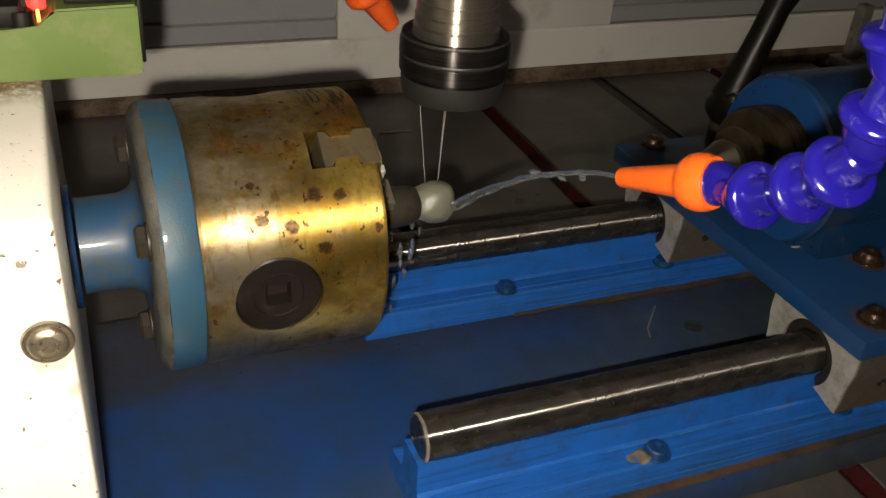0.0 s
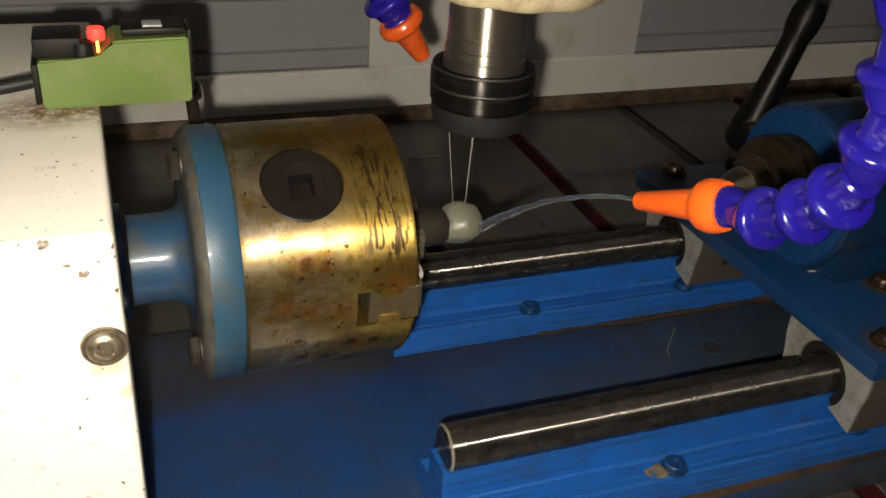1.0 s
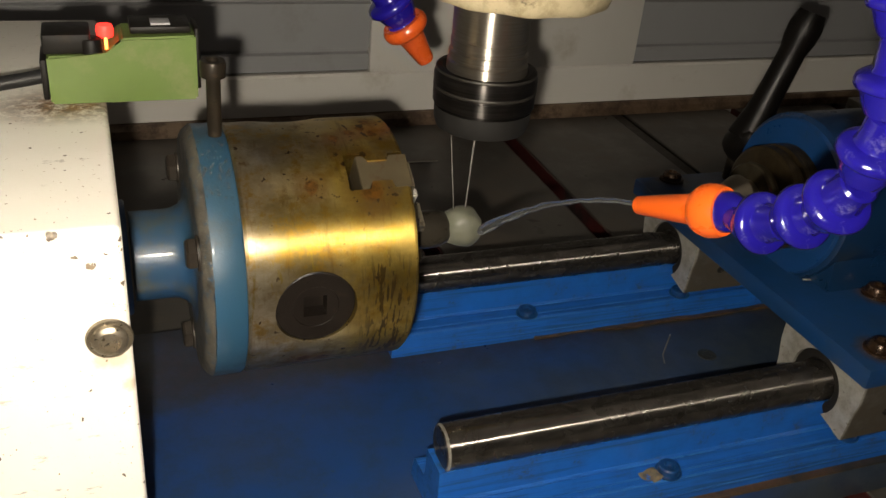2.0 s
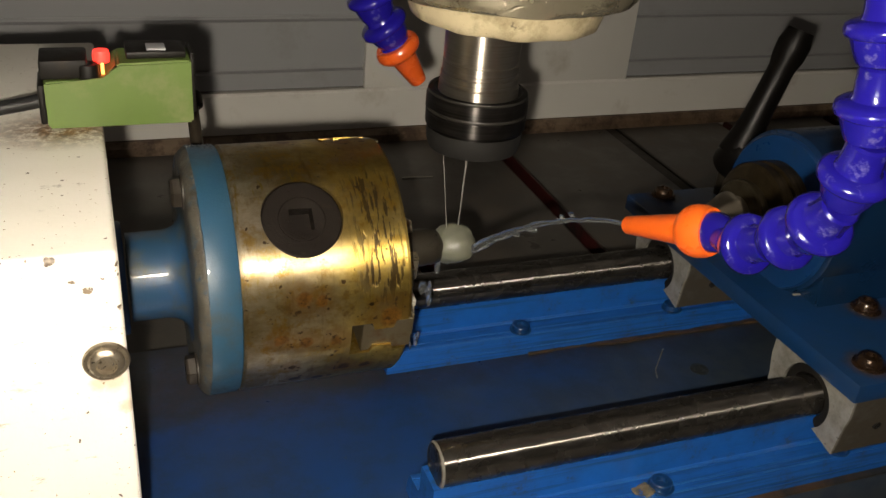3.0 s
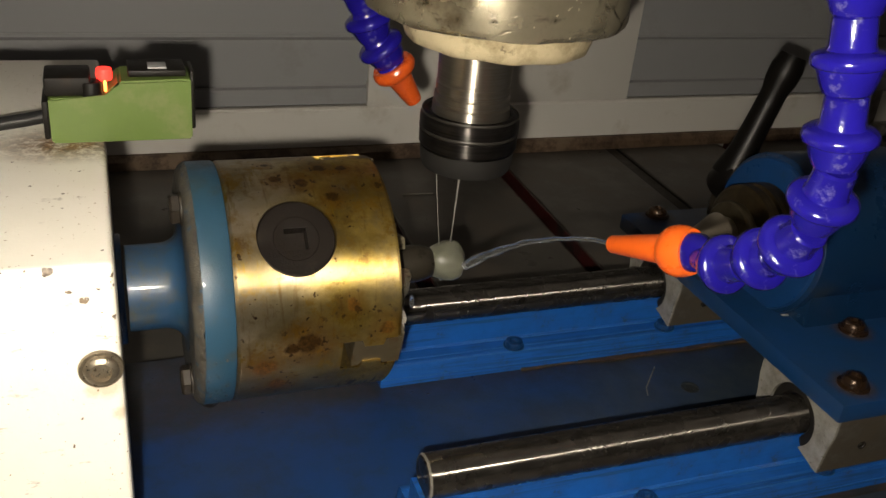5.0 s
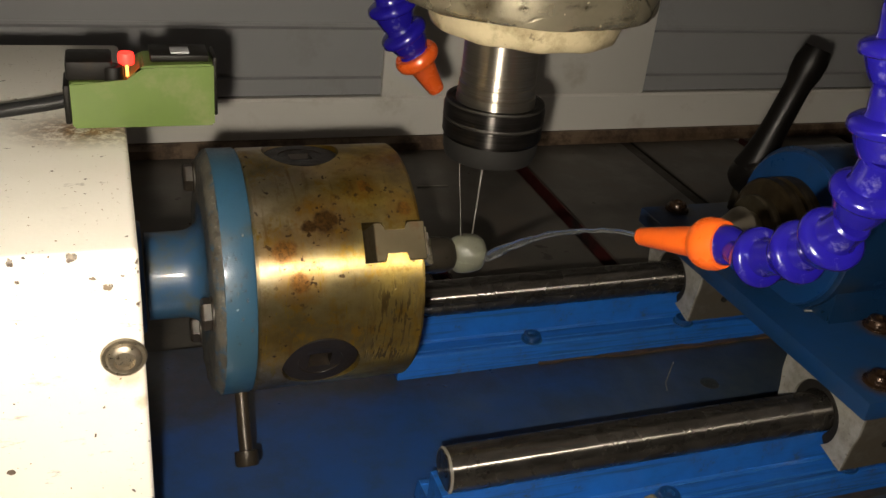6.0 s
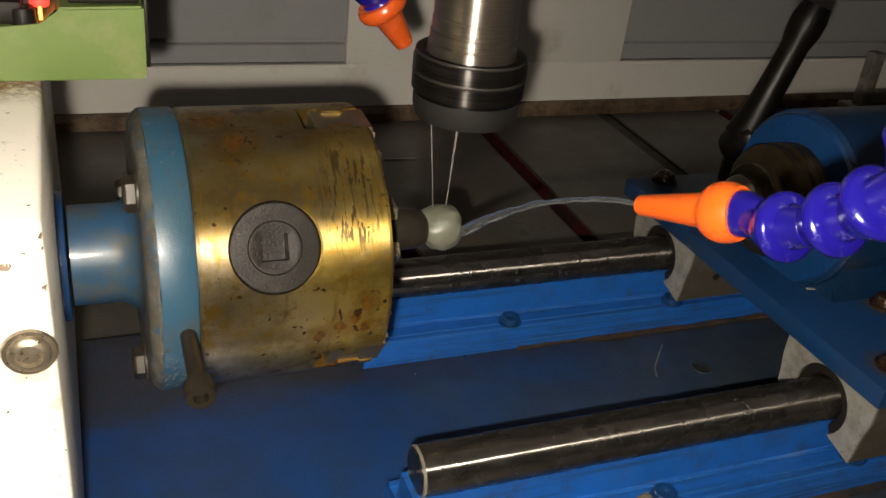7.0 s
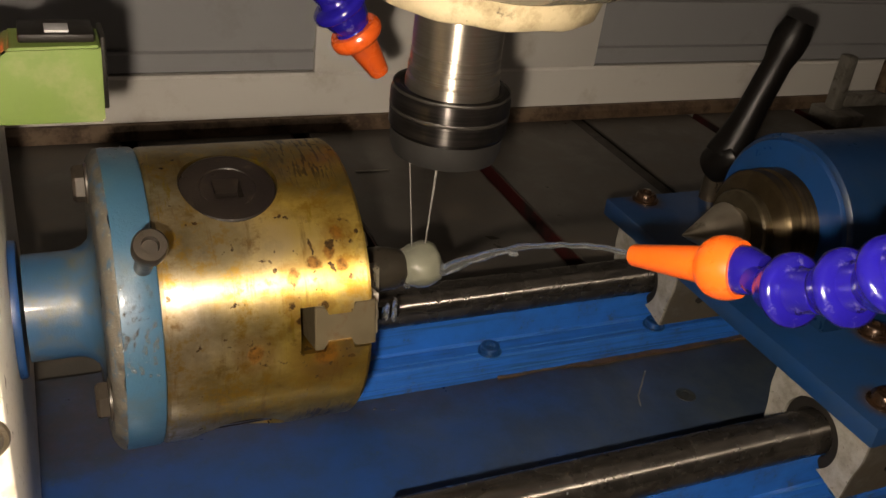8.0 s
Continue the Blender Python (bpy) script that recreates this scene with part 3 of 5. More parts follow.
# ---- blue bed with two shaft rails ----
M_EDGE = worn("bare_shaft_edge", (0.26, 0.245, 0.215), (0.16, 0.15, 0.13), (0.2, 0.17, 0.13), 160, (0.35, 0.55), 0.3)
M_EDGELINE = worn("edge_highlight_blue", (0.022, 0.115, 0.34), (0.010, 0.080, 0.30), (0.006, 0.07, 0.30), 30, (0.25, 0.45), stain_lo=0.45, stain_hi=0.6)
def rail_paint():
    """Blue support profile, wet, with long oily streaks and rubbed lines."""
    k = Tree("streaked_blue_rail_paint")
    long1, long2 = k.noise(1.0, 6, 0.7, k.scaled((7, 190, 190))), k.noise(1.0, 5, 0.7, k.scaled((16, 420, 420)))
    n2, n3 = k.noise(45, 6, 0.7), k.noise(260, 4, 0.7)
    c = k.mix(k.ramp(n2, 0.35, 0.68), (0.008, 0.096, 0.40), (0.008, 0.074, 0.29))
    c = k.mix(k.math("MULTIPLY", k.ramp(long1, 0.50, 0.64), 0.75), c, (0.012, 0.042, 0.115))
    c = k.mix(k.math("MULTIPLY", k.ramp(long2, 0.60, 0.70), 0.45), c, (0.045, 0.135, 0.36))
    c = k.mix(k.math("MULTIPLY", k.math("MULTIPLY", k.ramp(n2, 0.54, 0.66), k.ramp(n3, 0.48, 0.60)), 0.7), c, (0.050, 0.042, 0.026))
    k.color(c)
    k.rough(k.math("ADD", 0.16, k.math("MULTIPLY", n2, 0.36)))
    k.bump(k.math("ADD", long1, k.math("MULTIPLY", n3, 0.4)), 0.22)
    k.b.inputs["Coat Weight"].default_value = 0.35
    k.b.inputs["Coat Roughness"].default_value = 0.12
    return k.m


M_RAIL = rail_paint()
M_PLUG = worn("oily_plug", (0.022, 0.022, 0.018), (0.016, 0.026, 0.038), (0.034, 0.022, 0.011), 150, (0.3, 0.6))


def build_bed():
    bed = thing("base_plate", "dark blue painted steel base plate, wet and oily", "base plate")
    part("plate", block(-0.80, 0.55, -0.0400, RAIL_GAP + 0.042, TABLE_Z + 0.0003, PLATE_Z, 0.0015), M_BED, bed)
    bm = bmesh.new()
    for x0, x1, y0, y1 in ((-0.80, 0.55, -0.0412, -0.0340),):
        block(x0, x1, y0, y1, PLATE_Z - 0.0006, PLATE_Z + 0.0012, 0.0004, 1, bm)
    foot = RAIL_GAP - 0.0354
    for i in range(58):
        x = -0.14 + i * 0.011
        w = 0.0045 * min(1.0, 0.15 + i / 12) + 0.0028 * noise.noise(Vector((x * 25, 3.1, 0)))
        block(x, x + 0.0112, foot - w, foot + 0.001, PLATE_Z - 0.0006, PLATE_Z + 0.0016 + 0.0012 * noise.noise(Vector((x * 31, 0, 7))), 0, 1, bm)
    part("rust_seam", roughen(bm, 0.0008, 60), M_RUSTDARK, bed, "rusty seam along the rails")
    part("scratch", tube([(-0.0195, 0.1415, PLATE_Z + 0.0002), (-0.0300, 0.1300, PLATE_Z + 0.0002), (-0.0430, 0.1160, PLATE_Z + 0.0002), (-0.0480, 0.1050, PLATE_Z + 0.0001)], 0.0006, 6), M_ALU, bed, "pale scratch in the paint")
    bm = roughen(turned([(0.0085, -0.001), (0.0080, 0.0004), (0.0045, 0.0005), (0.0040, 0.0001), (0, 0.0002)], 24, pose(-0.0047, 0.1077, PLATE_Z)), 0.0003, 200)
    part("plug", bm, M_PLUG, bed, "oily screw plug")


build_bed()


def build_rail(start):
    rail = thing("shaft_rail", "polished round steel shaft on a blue painted support rail", "linear rail", "rails of the bed", at=pose(0, 0, 0))
    c = SHAFT_Z
    half = [(0.0352, PLATE_Z), (0.0348, 0.0245), (0.0318, 0.0345), (0.0300, 0.0362), (0.0262, 0.0362), (0.0257, 0.0352), (0.0247, 0.0352), (0.0242, 0.0362), (0.0150, 0.0366), (0.0128, 0.0384), (0.0120, 0.0470), (0.0116, 0.0600), (0.0090, c - 0.010)]
    poly = [(y, z) for y, z in half] + [(-y, z) for y, z in half[::-1]]
    part("support", prism(poly, start - 0.0055, 0.50), M_RAIL, rail, "blue painted support profile", 25)
    part("chamfer", turned([(0.0137, start - 0.0016), (0.0149, start - 0.0003), (0.0149, start - 0.0001)], 64, Matrix.Translation((0, 0, c)) @ ALONG_X, closed=False), M_EDGE, rail, "bright chamfered shaft end")
    part("shaft", turned([(0.0126, start - 0.002), (0.0147, start - 0.0002), (SHAFT_R, start + 0.0005), (SHAFT_R, 0.495), (0.0135, 0.497)], 64, Matrix.Translation((0, 0, c)) @ ALONG_X), M_SHAFT, rail, "polished steel shaft", 30)
    for x in (-0.131, 0.019, 0.172, 0.322):
        for s in (-1, 1):
            bm = turned([(0.0092, 0), (0.0092, 0.0010)], 24, pose(x, s * 0.0250, 0.0364))
            socket_screw(bm, pose(x, s * 0.0250, 0.0374), 0.0074, 0.0048)
            part("screw", bm, M_FACE, rail, "oily blue cap screw")
    # lighter strips stand in for the highlight along each ridge
    for y, z in ((-0.0310, 0.0354), (-0.0252, 0.0360), (-0.0146, 0.0368), (-0.0347, 0.0246)):
        part("edge_line", roughen(tube([(start - 0.004 + i * 0.02, y, z) for i in range(int((0.49 - start) / 0.02))], 0.0006, 6), 0.0006, 45), M_EDGELINE, rail, "light blue highlight line along the profile edge")
    return rail


front = build_rail(-0.285)
bm = bmesh.new()
bmesh.ops.create_icosphere(bm, subdivisions=3, radius=0.008, matrix=Matrix.Translation((-0.141, -0.0245, 0.0361)) @ Matrix.Diagonal((1.5, 0.75, 0.10, 1)))
part("rust_patch", roughen(roughen(bm, 0.0025, 160), 0.0006, 700), M_RUSTPATCH, front, "gritty brown rust patch")
rear = build_rail(-0.246)
rear.matrix_world = pose(-0.0135, RAIL_GAP, 0)


def wet_shaft(rail, x0, x1, count, seed):
    """Coolant splashed on a shaft, as small beads."""
    rnd = random.Random(seed)
    bm = bmesh.new()
    for i in range(count):
        x, a = rnd.uniform(x0, x1), radians(rnd.gauss(52, 34))
        at = (x, -SHAFT_R * math.cos(a), SHAFT_Z + SHAFT_R * math.sin(a))
        bmesh.ops.create_icosphere(bm, subdivisions=1, radius=rnd.choice((0.0003, 0.0004, 0.0004, 0.0007)),
                                   matrix=aim(at, (0, at[1], at[2] - SHAFT_Z)) @ Matrix.Diagonal((1, rnd.uniform(0.9, 1.9), 0.5, 1)))
    tagged(part("coolant_bead", bm, M_WATER, rail, "small beads of splashed coolant"), kind="stuff")


wet_shaft(rear, -0.15, 0.0, 45, 5)
wet_shaft(front, -0.26, 0.0, 30, 6)


def build_bearing():
    b = thing("linear_bearing", "open cast aluminium bearing block riding on the shaft", "bearing block", "bearings of the tailstock")
    r, cz = 0.0238, SHAFT_Z
    a0 = math.atan2(0.0512 - cz, -0.0150)
    arc = [(r * math.cos(a), cz + r * math.sin(a)) for a in [math.pi + 0.93 - i * (math.pi + 1.86) / 28 for i in range(29)]]
    left = [(-0.0365, 0.0452), (-0.0385, 0.066), (-0.0412, 0.0800), (-0.0412, 0.1003)]
    poly = left + [(0.0412, 0.1003), (0.0412, 0.0800), (0.0385, 0.066), (0.0365, 0.0452)] + arc[::-1]
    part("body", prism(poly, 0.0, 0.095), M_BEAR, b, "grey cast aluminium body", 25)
    bm = bmesh.new()
    n = 30
    rings = []
    for x, rr in ((0.0022, 0.0236), (0.0022, 0.0170), (0.0040, 0.0156), (0.010, 0.0156), (0.010, 0.0236)):
        rings.append([bm.verts.new((x, rr * math.cos(math.pi + 0.9 - i * (math.pi + 1.8) / n), cz + rr * math.sin(math.pi + 0.9 - i * (math.pi + 1.8) / n))) for i in range(n + 1)])
    for p, q in zip(rings, rings[1:] + rings[:1]):
        for i in range(n):
            bm.faces.new((p[i], p[i + 1], q[i + 1], q[i]))
    part("seal", bm, M_RUBBER, b, "black rubber seal")
    part("set_screw", turned([(0.0, 0.0004), (0.0018, 0.0004), (0.0022, 0.0012), (0.0032, 0.0012), (0.0034, 0.0)], 18, aim((0.032, -0.0386, 0.0667), (0, -1, -0.1)), closed=False), M_RUBBER, b, "dark set screw in the flank")
    return b


def bearing_metal():
    """Sawn aluminium face, flanks covered in brown oil grime."""
    k = Tree("grimy_bearing_aluminium")
    sep = k.t.nodes.new("ShaderNodeSeparateXYZ")
    k.link(k.co, sep.inputs[0])
    n1, n2 = k.noise(60, 6, 0.7), k.noise(220, 4, 0.7)
    c = k.mix(k.ramp(n1, 0.40, 0.70), (0.31, 0.295, 0.265), (0.18, 0.165, 0.14))
    c = k.mix(k.ramp(n2, 0.60, 0.70), c, (0.10, 0.08, 0.06))
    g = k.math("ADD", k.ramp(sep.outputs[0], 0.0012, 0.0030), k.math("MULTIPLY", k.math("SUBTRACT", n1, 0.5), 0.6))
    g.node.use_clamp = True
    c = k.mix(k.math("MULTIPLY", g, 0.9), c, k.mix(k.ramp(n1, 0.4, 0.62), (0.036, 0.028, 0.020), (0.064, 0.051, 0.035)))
    k.color(c)
    k.metal(0.25)
    k.rough(k.math("ADD", 0.3, k.math("MULTIPLY", n1, 0.4)))
    k.bump(k.math("ADD", n1, k.math("MULTIPLY", n2, 0.5)), 0.4)
    return k.m


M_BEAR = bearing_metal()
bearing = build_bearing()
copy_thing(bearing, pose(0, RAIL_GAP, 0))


# ---- tailstock ----
TAIL_BOLTS = [(0.0140, -0.0300), (0.0680, 0.0310), (0.0225, 0.2430), (0.125, -0.0230)]


def tail_plate_paint():
    k = Tree("rust_ringed_blue_paint")
    n1, n2 = k.noise(16, 6, 0.65), k.noise(120, 5, 0.7)
    c = k.mix(k.ramp(n1, 0.35, 0.68), (0.004, 0.033, 0.115), (0.007, 0.028, 0.070))
    c = k.mix(k.math("MULTIPLY", k.ramp(n2, 0.60, 0.70), 0.5), c, (0.022, 0.038, 0.06))
    ring = blots(k, [((x, y, 0.1155), 0.0125) for x, y in TAIL_BOLTS], k.math("MULTIPLY", k.math("SUBTRACT", n2, 0.5), 0.016), 1.5)
    c = k.mix(k.math("MULTIPLY", ring, 0.9), c, k.mix(k.ramp(n2, 0.4, 0.6), (0.022, 0.014, 0.008), (0.055, 0.034, 0.016)))
    k.color(c)
    k.rough(k.math("ADD", 0.2, k.math("MULTIPLY", n1, 0.4)))
    k.bump(n2, 0.2)
    k.b.inputs["Coat Weight"].default_value = 0.4
    k.b.inputs["Coat Roughness"].default_value = 0.1
    return k.m


M_TAILPLATE = tail_plate_paint()


def build_tailstock():
    t = thing("tailstock", "dark blue tailstock with a live centre on a bolted plate", "tailstock")
    part("plate", block(-0.0105, 0.40, -0.0490, 0.2520, 0.1006, 0.1155, 0.0015), M_TAILPLATE, t, "dark blue base plate with rust round the bolts")
    part("body", turned([(0.030, 0.022), (0.0600, 0.022), (0.0630, 0.0245), (0.0630, 0.40)], 72, Matrix.Translation((0, AX_Y, AX_Z)) @ ALONG_X), M_TAIL, t, "dark blue round housing")
    part("face_ring", turned([(0.034, 0.0195), (0.0585, 0.0195), (0.0600, 0.0215), (0.0600, 0.0225), (0.034, 0.0225)], 72, Matrix.Translation((0, AX_Y, AX_Z)) @ ALONG_X, closed=False), M_FACE, t, "bright blue front face")
    part("foot", prism([(AX_Y - 0.058, 0.1156), (AX_Y - 0.056, 0.150), (AX_Y + 0.056, 0.150), (AX_Y + 0.058, 0.1156)], 0.030, 0.40, 0.002), M_TAIL, t, "dark blue foot")
    part("quill", turned([(0.0, -0.006), (0.0355, -0.006), (0.0392, -0.003), (0.0395, 0.004), (0.0376, 0.005), (0.0376, 0.0075), (0.0400, 0.0085), (0.0402, 0.0230)], 64, Matrix.Translation((0, AX_Y, AX_Z)) @ ALONG_X), M_QUILL, t, "oily brown steel quill")
    part("collar", turned([(0.0150, -0.0150), (0.0262, -0.0150), (0.0275, -0.0138), (0.0275, -0.0100), (0.0258, -0.0092), (0.0258, -0.0058)], 64, Matrix.Translation((0, AX_Y, AX_Z)) @ ALONG_X), M_COLLAR, t, "oily steel collar with a bright edge", 25)
    part("live_centre", turned([(0.0, -0.0590), (0.0006, -0.0588), (0.0185, -0.0255), (0.0190, -0.0235), (0.0150, -0.0222), (0.0150, -0.0050)], 48, Matrix.Translation((0, AX_Y, AX_Z)) @ ALONG_X), M_CENTRE, t, "oily pointed steel centre", 25)
    for x, y in TAIL_BOLTS:
        bm = turned([(0.0112, 0), (0.0112, 0.0012), (0.0105, 0.0016)], 28, pose(x, y, 0.1156))
        turned([(0.0088, 0.0012), (0.0088, 0.0050), (0.0070, 0.0074), (0.0040, 0.0080), (0.0034, 0.0050), (0, 0.0050)], 24, pose(x, y, 0.1156), bm=bm)
        part("bolt", bm, M_RUSTBOLT, t, "rusty button-head bolt")
    part("seam", roughen(tube([(0.0235 + i * 0.0065, 0.0610 - i * 0.0005, 0.1158) for i in range(11)], 0.0010, 8), 0.0010, 90), M_ALU, t, "pale seam line under the foot")
    a, b = Vector((0.0840, 0.23, 0.1586)), Vector((0.1200, 0.23, 0.2720))
    pts = [a + (b - a) * (i / 10) for i in range(11)]
    lever = part("lever", tube(pts, 0.01, 20, [0.0185, 0.0160, 0.0138, 0.0126, 0.0120, 0.0118, 0.0117, 0.0116, 0.0142, 0.0146, 0.0118]), M_LEVER, t, "black plastic clamping lever")
    part("lever_hub", turned([(0.0150, -0.014), (0.0165, -0.010), (0.0165, 0.012), (0.012, 0.018), (0.0, 0.019)], 28, aim(a - Vector((0, 0, 0.004)), (0.15, -0.55, 0.6))), M_LEVER, t, "black lever hub")
    part("lever_post", turned([(0.009, 0.1156), (0.009, 0.150)], 20, pose(0.084, 0.236, 0)), M_DARKSTEEL, t)
    return t


M_COLLAR = brushed("oily_collar_steel", (0.20, 0.165, 0.105), (0.085, 0.068, 0.042), (500, 30, 30), (0.25, 0.38), 0.85, 0.05, "X", 0.8, 0.3)
M_QUILL = brushed("oily_brown_quill_steel", (0.110, 0.080, 0.042), (0.045, 0.032, 0.017), (500, 30, 30), (0.30, 0.42), 0.8, 0.05, "X", 0.9)
M_LEVER = worn("black_lever_plastic", (0.0030, 0.0026, 0.0024), (0.0045, 0.0036, 0.0030), (0.009, 0.006, 0.004), 50, (0.25, 0.5), 0.0, bump=0.5)
M_CENTRE = worn("oily_centre_steel", (0.52, 0.47, 0.38), (0.38, 0.33, 0.25), (0.10, 0.075, 0.05), 60, (0.25, 0.45), 0.85, stain_lo=0.58)
M_RUSTBOLT = worn("rusty_oily_bolt", (0.050, 0.026, 0.014), (0.032, 0.018, 0.010), (0.085, 0.042, 0.018), 120, (0.18, 0.4), 0.6, coat=0.4)
build_tailstock()


# ---- headstock box ----
def build_headstock():
    h = thing("headstock_box", "cream-white chipped sheet metal headstock box", "machine housing")
    bm = block(-0.95, -0.4590, -0.0405, 0.27, PLATE_Z + 0.0003, 0.2620, 0.0030, 3)
    part("cover", bm, M_WHITE, h, "chipped cream-white cover")
    bm = turned([(0.0098, 0), (0.0102, 0.0008), (0.0096, 0.0020)], 32, aim((-0.4682, -0.0406, 0.2080), (0, -1, 0)))
    part("washer", bm, M_SCREW, h, "dulled steel washer")
    bm = turned([(0.0080, 0.0018), (0.0078, 0.0028), (0.0066, 0.0040), (0.0048, 0.0045), (0.0040, 0.0030), (0.0022, 0.0028), (0, 0.0034)], 32, aim((-0.4682, -0.0406, 0.2080), (0, -1, 0)))
    part("screw", bm, M_SCREW, h, "dulled steel button-head screw")
    part("bearing_cover", turned([(0.020, -0.4588), (0.0340, -0.4588), (0.0340, -0.4562), (0.0332, -0.4552), (0.020, -0.4552)], 56, Matrix.Translation((0, AX_Y, AX_Z)) @ ALONG_X), M_FACE, h, "blue bearing cover")


M_SCREW = worn("dull_screw_steel", (0.46, 0.40, 0.31), (0.30, 0.25, 0.18), (0.08, 0.055, 0.03), 260, (0.22, 0.45), 0.9, bump=0.9)
build_headstock()


# ---- green sensor on the box ----
def build_sensor():
    s = thing("proximity_sensor", "green plastic sensor block with a glowing red indicator", "sensor")
    y0, y1, z0 = 0.1035, 0.134, 0.2624
    out = [(-0.4865, z0), (-0.4105, z0), (-0.4105, z0 + 0.0362), (-0.4490, z0 + 0.0352), (-0.4565, z0 + 0.0265), (-0.4865, z0 + 0.0262)]
    bm = bmesh.new()
    a = [bm.verts.new((x, y0, z)) for x, z in out]
    b = [bm.verts.new((x, y1, z)) for x, z in out]
    bm.faces.new(a)
    bm.faces.new(b[::-1])
    for i in range(len(out)):
        j = (i + 1) % len(out)
        bm.faces.new((a[i], a[j], b[j], b[i]))
    bmesh.ops.bevel(bm, geom=bm.edges[:], offset=0.0012, segments=2, affect="EDGES")
    body = part("body", bm, M_GREEN, s)
    part("end_cap", block(-0.4900, -0.4867, y0 + 0.002, y1 - 0.002, z0 + 0.002, z0 + 0.024, 0.001), M_BLACK, s, "black end cap")
    part("terminal", block(-0.4880, -0.4640, y0 + 0.003, y1 - 0.002, z0 + 0.0263, z0 + 0.0370, 0.0015), M_BLACK, s, "dusty black terminal block")
    bm = socket_screw(bmesh.new(), pose(-0.4640, y0 + 0.007, z0 + 0.0264), 0.0058, 0.0075)
    part("knob", bm, M_BLACK, s, "black adjusting screw")
    bm = turned([(0.0042, 0), (0.0046, 0.0035), (0.0040, 0.0062), (0, 0.0072)], 20, pose(-0.4565, y0 + 0.013, z0 + 0.0330))
    part("indicator", bm, M_LED, s, "glowing red indicator")
    part("indicator_core", block(-0.4572, -0.4555, y0 + 0.0075, y0 + 0.0090, z0 + 0.0270, z0 + 0.0335, 0.0005), M_LED2, s, "glowing orange indicator")
    part("top_cover", block(-0.4440, -0.4125, y0 + 0.005, y1 - 0.002, z0 + 0.0360, z0 + 0.0400, 0.001), M_BLACK, s, "black top cover")
    part("label_plate", block(-0.4330, -0.4230, y0 + 0.007, y0 + 0.018, z0 + 0.0401, z0 + 0.0412, 0.0003), M_PANEL, s)
    part("sensing_face", block(-0.4104, -0.4080, y0 + 0.006, y1 - 0.002, z0 + 0.004, z0 + 0.0385, 0.001), M_BLACK, s, "black sensing face")
    part("cable", tube(spline([(-0.4885, 0.118, 0.2740), (-0.505, 0.117, 0.2715), (-0.535, 0.113, 0.2690), (-0.60, 0.10, 0.2675), (-0.75, 0.08, 0.266)], 8), 0.0038, 14), M_CABLE, s, "black cable")
    foot = part("bracket", block(-0.4850, -0.4620, y0 + 0.002, y1 + 0.03, 0.2621, 0.2624, 0), M_BLACK, s)


build_sensor()


